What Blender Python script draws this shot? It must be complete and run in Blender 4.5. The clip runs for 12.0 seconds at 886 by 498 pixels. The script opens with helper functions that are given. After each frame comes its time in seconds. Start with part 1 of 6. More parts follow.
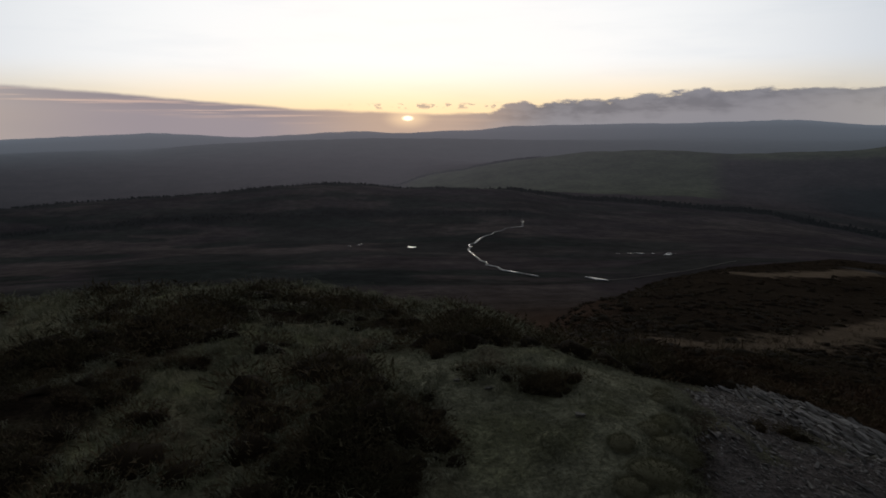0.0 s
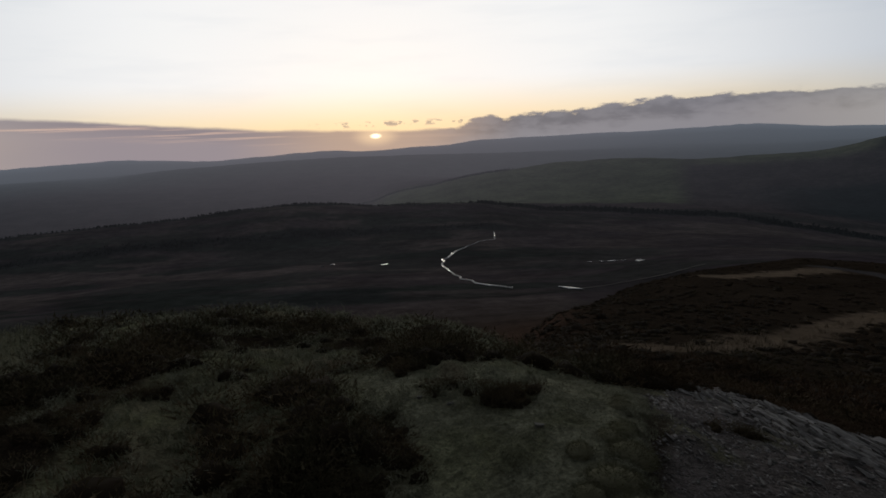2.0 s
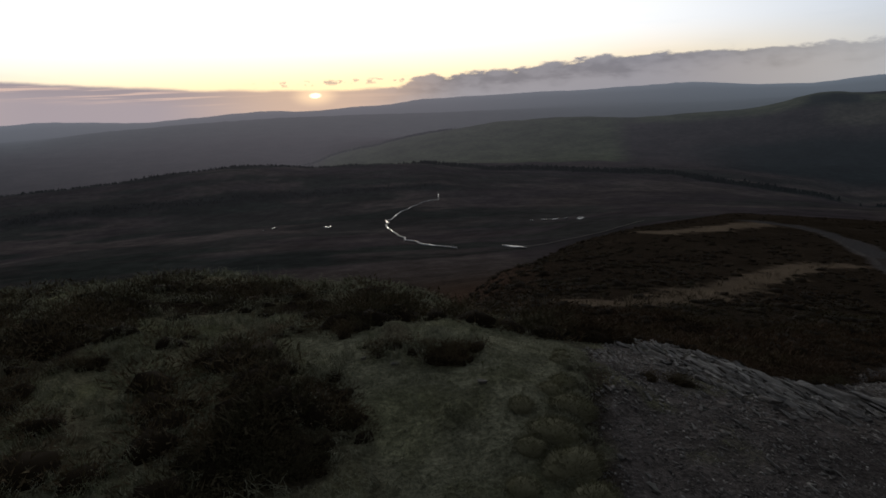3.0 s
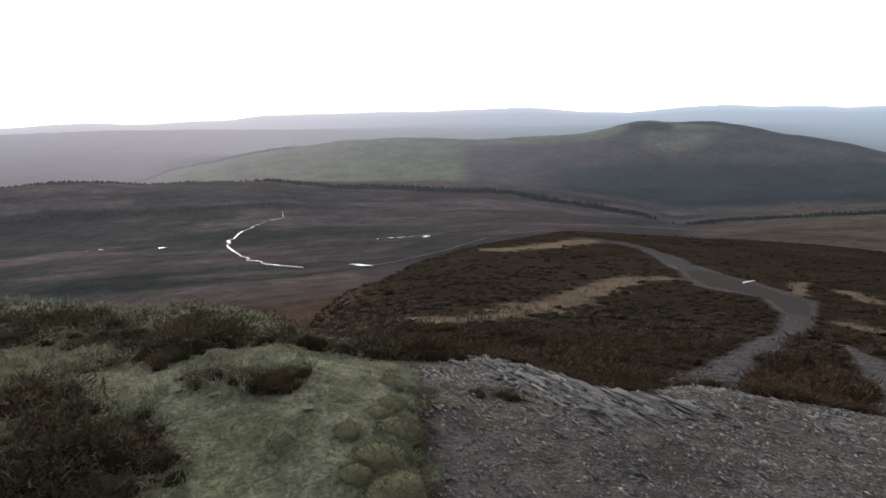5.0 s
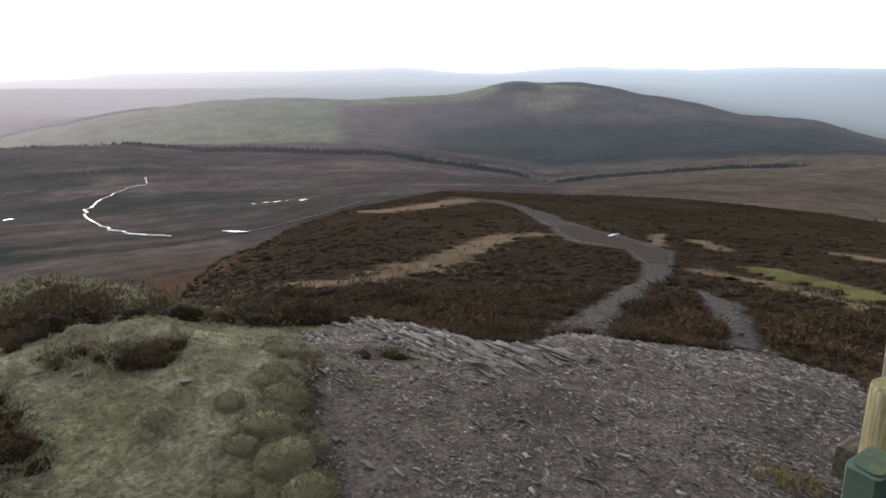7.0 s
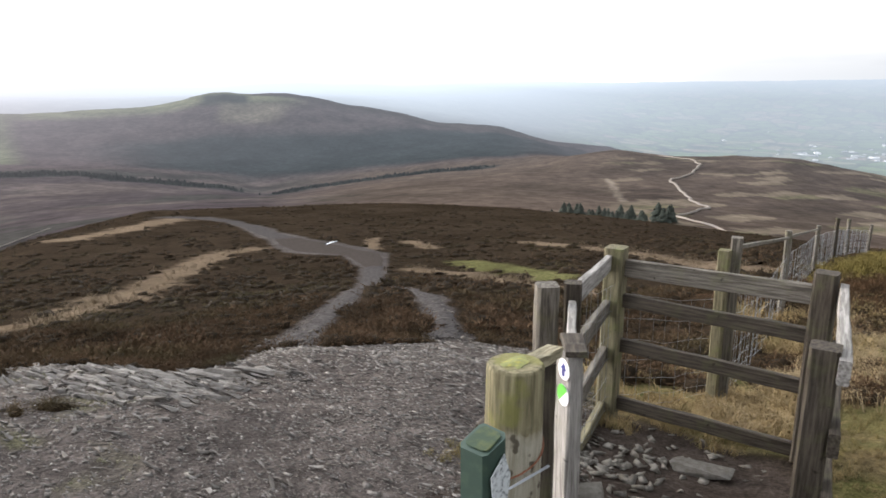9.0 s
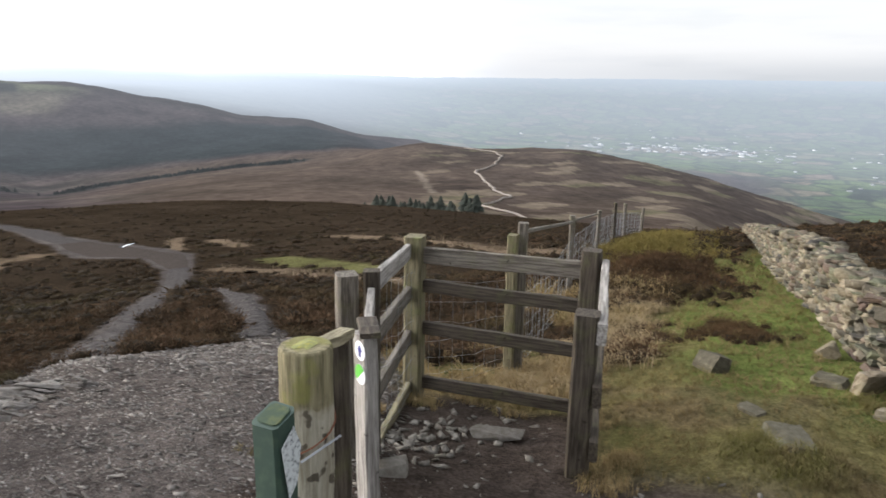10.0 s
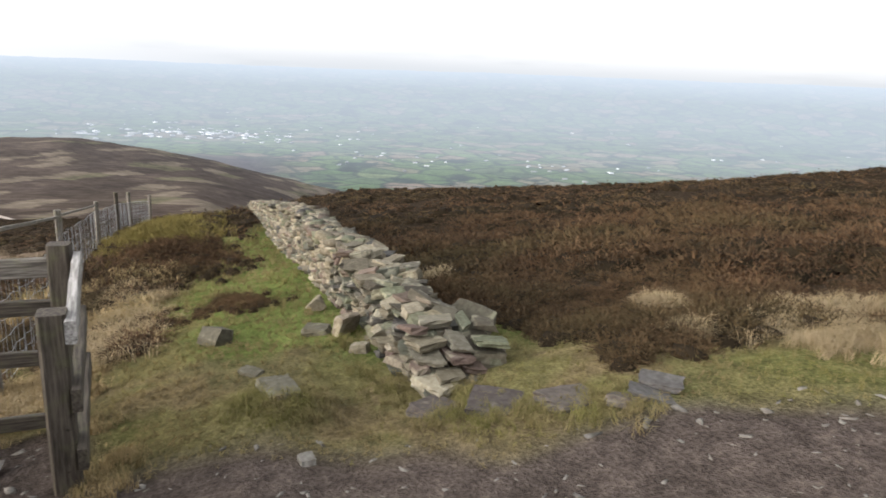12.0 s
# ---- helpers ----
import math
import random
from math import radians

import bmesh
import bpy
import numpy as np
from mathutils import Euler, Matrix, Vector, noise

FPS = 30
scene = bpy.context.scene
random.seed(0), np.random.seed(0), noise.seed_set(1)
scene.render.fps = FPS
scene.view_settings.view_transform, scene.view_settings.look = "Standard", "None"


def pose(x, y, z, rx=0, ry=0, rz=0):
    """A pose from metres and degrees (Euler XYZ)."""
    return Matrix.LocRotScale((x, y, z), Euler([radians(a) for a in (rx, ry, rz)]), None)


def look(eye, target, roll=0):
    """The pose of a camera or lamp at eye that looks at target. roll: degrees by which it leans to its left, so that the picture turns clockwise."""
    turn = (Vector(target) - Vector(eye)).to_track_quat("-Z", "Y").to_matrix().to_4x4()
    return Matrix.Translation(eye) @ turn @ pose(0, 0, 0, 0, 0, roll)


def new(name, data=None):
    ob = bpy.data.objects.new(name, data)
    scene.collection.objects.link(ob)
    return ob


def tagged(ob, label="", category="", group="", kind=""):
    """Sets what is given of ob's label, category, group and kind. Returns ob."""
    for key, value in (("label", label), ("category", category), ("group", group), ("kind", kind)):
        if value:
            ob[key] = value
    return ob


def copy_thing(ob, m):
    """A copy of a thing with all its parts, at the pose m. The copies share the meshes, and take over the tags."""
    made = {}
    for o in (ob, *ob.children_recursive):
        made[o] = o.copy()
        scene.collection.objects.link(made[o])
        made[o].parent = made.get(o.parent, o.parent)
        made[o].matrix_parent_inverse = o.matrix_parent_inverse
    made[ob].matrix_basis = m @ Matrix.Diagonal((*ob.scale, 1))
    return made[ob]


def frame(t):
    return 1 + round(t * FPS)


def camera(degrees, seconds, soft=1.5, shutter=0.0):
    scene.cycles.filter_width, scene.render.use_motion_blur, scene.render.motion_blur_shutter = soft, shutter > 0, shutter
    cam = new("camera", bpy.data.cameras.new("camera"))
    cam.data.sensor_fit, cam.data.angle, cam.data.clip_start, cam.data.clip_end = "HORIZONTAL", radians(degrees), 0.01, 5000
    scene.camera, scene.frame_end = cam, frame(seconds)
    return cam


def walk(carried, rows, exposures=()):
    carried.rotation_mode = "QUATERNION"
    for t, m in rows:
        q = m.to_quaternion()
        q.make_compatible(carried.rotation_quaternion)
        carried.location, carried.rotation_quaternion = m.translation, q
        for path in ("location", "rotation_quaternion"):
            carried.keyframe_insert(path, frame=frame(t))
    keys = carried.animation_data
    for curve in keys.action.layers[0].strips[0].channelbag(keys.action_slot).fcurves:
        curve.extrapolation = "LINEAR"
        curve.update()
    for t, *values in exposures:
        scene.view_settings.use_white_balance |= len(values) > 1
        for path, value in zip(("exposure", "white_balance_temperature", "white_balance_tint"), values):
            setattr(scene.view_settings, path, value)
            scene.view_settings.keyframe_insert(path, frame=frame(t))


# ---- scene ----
EYE = 1.6  # height of the camera over the summit ground under it

cam = camera(66.0, 12.0, soft=1.65, shutter=0.15)
PATH = [  # seconds, x, y, z, rx, ry, rz
    (0, -0.182, 0.077, 1.598, 79.91, 0.45, 0.00),
    (0.5, -0.154, 0.087, 1.617, 82.26, 2.46, 4.93),
    (1, -0.123, 0.046, 1.622, 81.05, 2.79, 4.26),
    (1.5, -0.112, 0.047, 1.613, 81.24, 2.23, 2.61),
    (2, -0.090, 0.018, 1.622, 81.13, 2.58, -2.63),
    (2.5, -0.069, 0.055, 1.613, 80.71, 1.94, -5.88),
    (2.7, -0.074, 0.029, 1.616, 77.95, 2.63, -7.13),
    (4.3, -0.017, 0.059, 1.616, 77.37, 0.14, -10.29),
    (4.5, 0.010, 0.068, 1.614, 77.68, 0.38, -15.48),
    (5, 0.047, 0.075, 1.606, 78.77, 0.98, -20.08),
    (5.5, 0.081, 0.088, 1.601, 79.15, 1.65, -23.25),
    (6, 0.097, 0.088, 1.595, 78.88, 0.93, -26.23),
    (6.5, 0.077, 0.099, 1.604, 78.54, 1.09, -26.84),
    (7, 0.047, 0.104, 1.589, 75.41, 0.56, -30.36),
    (7.5, 0.105, 0.085, 1.583, 76.34, 0.25, -36.30),
    (7.7, 0.151, 0.094, 1.578, 76.87, 0.48, -39.53),
    (9.3, 0.267, -0.017, 1.568, 76.39, 0.28, -57.57),
    (9.5, 0.252, -0.046, 1.574, 76.74, 0.35, -60.45),
    (10, 0.173, -0.119, 1.593, 75.66, -0.95, -69.63),
    (10.5, 0.150, -0.105, 1.576, 75.53, -1.35, -78.57),
    (11, 0.104, -0.174, 1.567, 74.84, -0.53, -86.07),
    (11.5, 0.151, -0.229, 1.561, 75.26, -3.15, -99.11),
    (12, 0.129, -0.361, 1.577, 75.61, -2.65, -109.13),
]
EXPOSURES = [(0, -2.53, 6000, 9), (1.0, -2.63, 6000, 9), (2.7, -2.57, 6000, 9), (4.3, 0.33, 6150, 10), (4.6, 0.18, 6150, 10), (5.0, -0.09, 6150, 10), (5.6, -0.41, 6150, 10), (6.5, -0.34, 6150, 10), (7.0, 0.28, 6350, 10),
             (7.6, 0.98, 6350, 11), (9.4, 0.80, 6450, 11), (10.0, 0.73, 6450, 11), (10.6, 1.01, 6450, 11), (12.0, 0.95, 6450, 11)]
walk(cam, [(t, pose(*p)) for t, *p in PATH], EXPOSURES)


# ---- node helpers ----
def material(name):
    m = bpy.data.materials.new(name)
    m.use_nodes = True
    return m, m.node_tree, m.node_tree.nodes["Principled BSDF"]


def node(tree, kind, values=(), **settings):
    """A node; values are (socket, constant or output)."""
    n = tree.nodes.new(kind)
    for key, value in settings.items():
        setattr(n, key, value)
    for socket, value in values:
        if isinstance(value, bpy.types.NodeSocket):
            tree.links.new(value, n.inputs[socket])
        else:
            n.inputs[socket].default_value = value
    return n


def calc(tree, op, a, b=0.0, c=None, clamp=False):
    n = node(tree, "ShaderNodeMath", [(0, a), (1, b)] + ([(2, c)] if c is not None else []), operation=op)
    n.use_clamp = clamp
    return n.outputs[0]


def ramp(tree, fac, stops, smooth=False):
    n = node(tree, "ShaderNodeValToRGB", [(0, fac)])
    if smooth:
        n.color_ramp.interpolation = "EASE"
    while len(n.color_ramp.elements) < len(stops):
        n.color_ramp.elements.new(0.5)
    for e, (p, c) in zip(n.color_ramp.elements, stops):
        e.position = p
        e.color = (*c, 1) if isinstance(c, tuple) else (c, c, c, 1)
    return n.outputs[0]


def mix(tree, fac, a, b, blend="MIX"):
    n = node(tree, "ShaderNodeMix", data_type="RGBA", blend_type=blend)
    for socket, value in ((n.inputs[0], fac), (n.inputs[6], a), (n.inputs[7], b)):
        if isinstance(value, bpy.types.NodeSocket):
            tree.links.new(value, socket)
        else:
            socket.default_value = (*value, 1) if isinstance(value, tuple) else value
    return n.outputs[2]


def grain(tree, scale, detail=4.0, coords=None, rough=0.55):
    values = [("Scale", scale), ("Detail", detail), ("Roughness", rough)]
    if coords is not None:
        values.append(("Vector", coords))
    return node(tree, "ShaderNodeTexNoise", values).outputs["Fac"]


def spread(tree, fac, lo, hi, a=0.0, b=1.0):
    """fac between lo and hi stretched to a .. b."""
    return node(tree, "ShaderNodeMapRange", [(0, fac), (1, lo), (2, hi), (3, a), (4, b)], interpolation_type="SMOOTHSTEP").outputs[0]


def relief(tree, height, strength, distance):
    return node(tree, "ShaderNodeBump", [("Height", height), ("Strength", strength), ("Distance", distance)]).outputs[0]


# ---- sky and sun ----
SUN_HEADING, SUN_HEIGHT = -2.9, 3.0
world = bpy.data.worlds.new("sky")
scene.world = world
world.use_nodes = True
wt = world.node_tree
sky = node(wt, "ShaderNodeTexSky", sky_type="NISHITA", sun_disc=False, sun_elevation=radians(SUN_HEIGHT), sun_rotation=radians(SUN_HEADING),
           altitude=500, air_density=1.0, dust_density=3.0, ozone_density=1.0)
way = node(wt, "ShaderNodeSeparateXYZ", [(0, node(wt, "ShaderNodeTexCoord").outputs["Generated"])])
heading = calc(wt, "MULTIPLY", calc(wt, "ARCTAN2", way.outputs[0], way.outputs[1]), 57.2958)
height = calc(wt, "MULTIPLY", calc(wt, "ARCSINE", way.outputs[2]), 57.2958)
# high thin overcast that evens out the sky, brightest towards the sun
from_sun = calc(wt, "ABSOLUTE", calc(wt, "SUBTRACT", heading, SUN_HEADING))
off_sun = calc(wt, "SQRT", calc(wt, "ADD", calc(wt, "POWER", from_sun, 2.0), calc(wt, "POWER", calc(wt, "SUBTRACT", height, 5.0), 2.0)))
veil = mix(wt, spread(wt, off_sun, 14, 54), (7.0, 6.7, 6.3), (3.2, 3.4, 3.7))
veil = mix(wt, spread(wt, off_sun, 38, 80), veil, (0.7, 0.72, 0.745))
low = calc(wt, "MULTIPLY", spread(wt, height, 5.5, 1.0), spread(wt, from_sun, 60, 25))
veil = mix(wt, low, veil, mix(wt, 1.0, veil, (1.0, 0.8, 0.5), "MULTIPLY"))
thin = grain(wt, 1.6, 5, node(wt, "ShaderNodeCombineXYZ", [(0, calc(wt, "MULTIPLY", heading, 0.05)), (1, calc(wt, "MULTIPLY", height, 0.35))]).outputs[0])
veil = mix(wt, calc(wt, "MULTIPLY", spread(wt, thin, 0.45, 0.7), spread(wt, heading, 30, 95, 0.15, 0.2)), veil, mix(wt, 1.0, veil, (0.66, 0.72, 0.8), "MULTIPLY"))
# away from the sun the air over the vale stays pale blue, with faint bars of cloud
bars = grain(wt, 1.0, 4, node(wt, "ShaderNodeCombineXYZ", [(0, calc(wt, "MULTIPLY", heading, 0.06)), (1, calc(wt, "MULTIPLY", height, 0.5))]).outputs[0])
vale_air = calc(wt, "MULTIPLY", spread(wt, heading, 60, 104), calc(wt, "ADD", spread(wt, height, 2.6, 0.0, 0, 1.0), calc(wt, "MULTIPLY", spread(wt, height, 8.0, 2.0), spread(wt, bars, 0.52, 0.72, 0, 0.25))), clamp=True)
veil = mix(wt, vale_air, veil, (0.5, 0.53, 0.56))
clear = mix(wt, 0.2, veil, node(wt, "ShaderNodeVectorMath", [(0, sky.outputs[0]), (3, 0.15)], operation="SCALE").outputs[0])
# stratus bank over the horizon: flat to the left of the sun, heaped to the right
puffs = grain(wt, 1.0, 6, node(wt, "ShaderNodeCombineXYZ", [(0, calc(wt, "MULTIPLY", heading, 0.35)), (1, calc(wt, "MULTIPLY", height, 0.9))]).outputs[0], 0.6)
top = ramp(wt, calc(wt, "DIVIDE", calc(wt, "ADD", heading, 60), 120), [(0.0, 0.33), (0.23, 0.33), (0.27, 0.3), (0.33, 0.24), (0.4, 0.17), (0.45, 0.145),
           (0.5, 0.12), (0.53, 0.13), (0.55, 0.2), (0.62, 0.23), (0.68, 0.28), (0.76, 0.29), (0.84, 0.27), (0.92, 0.1), (1.0, 0.05)])
top = calc(wt, "ADD", calc(wt, "MULTIPLY", top, 10), calc(wt, "MULTIPLY", calc(wt, "SUBTRACT", puffs, 0.5), spread(wt, heading, 0, 6, 0.35, 2.2)))
below = calc(wt, "SUBTRACT", top, height)
bank = spread(wt, below, -0.05, 0.3)
heap = mix(wt, spread(wt, puffs, 0.38, 0.62), (0.78, 0.77, 0.94), (1.15, 1.1, 1.26))
heap = mix(wt, spread(wt, below, 0.9, 2.0), heap, (1.4, 1.33, 1.48))
flat_bank = mix(wt, spread(wt, below, 0.3, 1.6), (1.45, 1.2, 1.35), (1.75, 1.45, 1.6))
streaks = grain(wt, 1.0, 4, node(wt, "ShaderNodeCombineXYZ", [(0, calc(wt, "MULTIPLY", heading, 0.05)), (1, calc(wt, "MULTIPLY", height, 2.6))]).outputs[0], 0.6)
near_top = calc(wt, "MULTIPLY", spread(wt, below, 0.1, 0.5), spread(wt, below, 1.6, 0.8))
flat_bank = mix(wt, calc(wt, "MULTIPLY", spread(wt, streaks, 0.48, 0.58), calc(wt, "MULTIPLY", near_top, 0.9)), flat_bank, (3.4, 2.3, 1.9))
bank_tone = mix(wt, spread(wt, heading, -4, 8), flat_bank, heap)
bank_tone = mix(wt, spread(wt, from_sun, 13, 1, 0, 0.85), bank_tone, (3.3, 2.2, 1.55))
bank = calc(wt, "MULTIPLY", bank, spread(wt, calc(wt, "ABSOLUTE", heading), 58, 22))
dome = mix(wt, calc(wt, "MULTIPLY", bank, 0.92), clear, bank_tone)
# small torn puffs over the sun
bits = calc(wt, "MULTIPLY", spread(wt, calc(wt, "ABSOLUTE", calc(wt, "SUBTRACT", height, 1.75)), 0.32, 0.05), spread(wt, calc(wt, "ABSOLUTE", calc(wt, "SUBTRACT", heading, -1)), 8, 5))
shreds = grain(wt, 1.0, 3, node(wt, "ShaderNodeCombineXYZ", [(0, calc(wt, "MULTIPLY", heading, 0.8)), (1, calc(wt, "MULTIPLY", height, 1.5))]).outputs[0])
dome = mix(wt, calc(wt, "MULTIPLY", bits, spread(wt, shreds, 0.5, 0.58, 0, 0.7)), dome, (2.0, 1.5, 1.3))
# the sun low over the hills
glow = calc(wt, "SQRT", calc(wt, "ADD", calc(wt, "POWER", from_sun, 2.0), calc(wt, "POWER", calc(wt, "MULTIPLY", calc(wt, "SUBTRACT", height, 0.78), 2.2), 2.0)))
dome = mix(wt, spread(wt, glow, 2.4, 0.1, 0, 0.55), dome, (7.5, 5.0, 2.7))
dome = mix(wt, spread(wt, glow, 0.6, 0.1), dome, (13.0, 11.0, 7.0))
wt.links.new(dome, wt.nodes["Background"].inputs[0])
wt.nodes["Background"].inputs[1].default_value = 1.0

sun = new("sun", bpy.data.lights.new("sun", "SUN"))
sun.data.energy, sun.data.angle, sun.data.color = 1.2, radians(10), (1.0, 0.84, 0.66)
sun.matrix_world = look((0, 0, 60), (-60 * math.sin(radians(SUN_HEADING)), -60 * math.cos(radians(SUN_HEADING)), 60 - 60 * math.tan(radians(SUN_HEIGHT + 4))))


# ---- the lie of the land: dip below the eye, in degrees, by heading, ring after ring ----
RINGS = {
    0.5: [(-36, -72.6), (148, -72.6)],
    2.0: [(-36, -37.8), (40, -37.8), (70, -40.5), (90, -40.5), (110, -39.5), (148, -37.8)],
    4.0: [(-36, -19.0), (0, -19.5), (10, -19.9), (16, -21.2), (32, -23.3), (50, -25.4), (70, -27.9), (80, -28.6), (90, -27.7), (100, -26.3), (107, -26.3), (120, -23.6), (132, -21.5), (148, -19.3)],
    6.0: [(-36, -14.2), (-20, -14.3), (0, -16.2), (9, -18.6), (16, -19.4), (25, -20.1), (33, -21.9), (42, -20.9), (55, -21.8), (70, -23.8), (80, -23.8), (94, -20.6), (100, -20.4), (112, -19.2), (124, -17.5), (136, -15.8), (148, -14.0)],
    8.5: [(-36, -11.9), (-22, -12.7), (-14, -12.9), (-8, -14.2), (0, -15.0), (5, -16.5), (9, -18.6), (16, -20.0), (24, -20.5), (32, -21.5), (40, -20.7), (55, -20.5), (66, -21.5), (76, -21.0), (86, -19.5), (94, -17.8), (100, -17.0), (113, -15.4), (124, -13.5), (136, -11.6), (148, -9.5)],
    14: [(-36, -16), (-20, -16.5), (0, -18.5), (6, -18.5), (9, -18.2), (16, -18.4), (24, -18.2), (32, -18.6), (40, -18.6), (55, -18.0), (66, -18.5), (76, -17.0), (86, -14.8), (94, -14.3), (100, -14.0), (112, -12.3), (124, -10.9), (136, -9.0), (148, -7.5)],
    25: [(-36, -24), (0, -23), (6, -19.5), (9, -17.3), (12, -16.4), (16, -15.8), (24, -15.8), (40, -16.5), (55, -16.0), (66, -15.0), (76, -14.2), (86, -12.6), (94, -11.5), (102, -10.9), (112, -9.9), (124, -8.6), (136, -6.8), (148, -5.5)],
    45: [(-36, -27), (0, -25), (6, -20), (9, -16.2), (12, -14.3), (18, -13.2), (24, -13.0), (40, -13.4), (55, -13.4), (66, -13.0), (76, -12.7), (86, -12.0), (92, -11.8), (96, -10.9), (102.7, -9.8), (110, -9.3), (120, -8.6), (129, -7.5), (136.5, -6.2), (142, -5.1), (148, -4.2)],
    75: [(-36, -26), (0, -24), (9, -18), (14, -14), (18, -12.2), (23, -11.0), (30, -11.0), (40, -11.4), (55, -11.4), (66, -11.6), (76, -12.0), (86, -12.2), (94, -13), (102, -13), (112, -12), (148, -8)],
    110: [(-36, -22), (0, -21), (12, -16), (18, -13), (22.7, -11.0), (30, -9.7), (40, -9.95), (50, -10.0), (60, -10.4), (70, -11.1), (80, -11.7), (88, -11.9), (94, -14), (102, -16), (148, -12)],
    200: [(-36, -15.5), (0, -15), (20, -14), (30, -12.5), (60, -12.5), (75, -12.3), (90, -12.6), (100, -16), (148, -16)],
    350: [(-36, -11), (-8, -11.3), (8, -11.6), (16, -11.2), (24, -10.4), (32, -9.9), (40, -10.2), (50, -10), (60, -10), (70, -10.4), (80, -10.6), (90, -10.8), (100, -15), (148, -16)],
    560: [(-36, -8.6), (-8, -8.8), (6, -8.4), (16, -8.6), (24, -8.6), (32, -8.9), (40, -9.3), (50, -8.4), (60, -7.9), (70, -7.9), (80, -8), (90, -8.9), (96, -10.5), (102, -13), (148, -14)],
    850: [(-36, -5.6), (-27, -5.2), (-18, -5.0), (-10, -4.4), (-4, -4.9), (6, -5.2), (10.7, -5.9), (19, -6.4), (26, -6.8), (31, -7.4), (36, -8.1), (38.7, -8.9), (46, -8.2), (56, -7.3), (62, -6.5), (68, -5.5), (72.4, -5.95), (77, -5.8), (81, -5.8), (86, -6.5), (91, -7.55), (95, -8.6), (98, -9.2), (101, -9.8), (106, -11.5), (148, -12)],
    1150: [(-36, -7), (-10, -6.2), (-4, -5.6), (0, -5.3), (9, -5.2), (21, -5.2), (30, -5.6), (40, -6.3), (50, -6), (56, -5.6), (62, -5.6), (70, -7.5), (80, -8), (90, -9), (100, -10.4), (148, -10.2)],
    1600: [(-36, -4.6), (-10, -4.3), (-4, -4.7), (-1, -3.8), (6.5, -2.6), (12, -2.05), (18.6, -1.85), (21.8, -2.15), (31.4, -1.85), (35, -0.95), (36.8, -0.8), (38.4, -1.0), (40.5, -0.85), (41.6, -1.0), (44, -1.35), (46.1, -1.9), (50, -2.45), (53.5, -3.4), (58.5, -3.7), (62.3, -4.83), (68, -5.4), (75, -7.2), (85, -8), (95, -8.9), (110, -9), (148, -8.8)],
    2000: [(-36, -2.6), (-20, -2.6), (-8, -2.2), (0, -2.6), (6, -3.1), (20, -3), (30, -3), (36, -2.2), (44, -2.6), (50, -3), (60, -4.6), (70, -6.2), (80, -6.8), (100, -7.3), (148, -7.2)],
    2600: [(-36, -1.7), (-28.6, -1.55), (-23.7, -1.6), (-20.4, -1.22), (-13, -0.96), (-6.7, -0.85), (1.7, -0.92), (10, -1.1), (20, -1.4), (30, -1.5), (36, -1.2), (45, -1.4), (50, -2), (56, -2.6), (64, -4), (72, -5.2), (80, -5.6), (100, -5.8), (148, -5.6)],
    3500: [(-36, -1.6), (-10, -1.2), (3, -1.2), (20, -0.9), (30, -1), (44, -1), (56, -1.3), (66, -2.5), (76, -3.6), (90, -3.9), (148, -3.7)],
    4750: [(-38, -1.2), (-32.7, -0.68), (-22.8, -0.28), (-16, -0.7), (-7.6, -0.29), (-3.9, -0.46), (3, -0.29), (5.4, 0), (12, 0.1), (19, 0.12), (26.8, 0.27), (31, -0.05), (35, -0.2), (40, 0.15), (43, 0.22), (45, 0.02), (48.7, 0.03), (50, -0.12), (55.7, 0), (67, -0.4), (78, -0.4), (100, -0.25), (113, 0), (129, 0.1), (148, 0.2)],
}
GRID_H = np.arange(-40, 320.01, 0.5)
GRID_L = np.linspace(math.log(0.5), math.log(4860), 1100)


def lay_of_land():
    """Dips on a grid of headings and log distances: smooth curves through the rings, with no overshoot."""
    radii = np.array(sorted(RINGS))
    x = np.log(radii)
    rows = []
    for r in radii:
        h, e = zip(*RINGS[r])
        rows.append(np.interp(GRID_H, (h[0] - 4, *h, 320), (e[0], *e, e[0])))
    e = np.array(rows)
    kernel = np.hanning(7) / np.hanning(7).sum()
    e = np.array([np.convolve(np.pad(row, 3, "edge"), kernel, "valid") for row in e])
    step = np.diff(x)[:, None]
    slope = np.diff(e, axis=0) / step
    w1, w2 = 2 * step[1:] + step[:-1], step[1:] + 2 * step[:-1]
    same = slope[:-1] * slope[1:] > 0
    d = np.zeros_like(e)
    with np.errstate(divide="ignore", invalid="ignore"):
        d[1:-1] = np.where(same, (w1 + w2) / (w1 / slope[:-1] + w2 / slope[1:]), 0)
    d[0], d[-1] = slope[0], slope[-1]
    k = np.clip(np.searchsorted(x, GRID_L) - 1, 0, len(x) - 2)
    s = ((GRID_L - x[k]) / (x[k + 1] - x[k]))[:, None]
    g = (x[k + 1] - x[k])[:, None]
    return ((1 + 2 * s) * (1 - s) ** 2 * e[k] + s * (1 - s) ** 2 * g * d[k] + s * s * (3 - 2 * s) * e[k + 1] + s * s * (s - 1) * g * d[k + 1])


LAND = lay_of_land()


def lattice(ix, iy, seed):
    v = np.sin(ix * 127.1 + iy * 311.7 + seed * 74.7) * 43758.5453
    return v - np.floor(v)


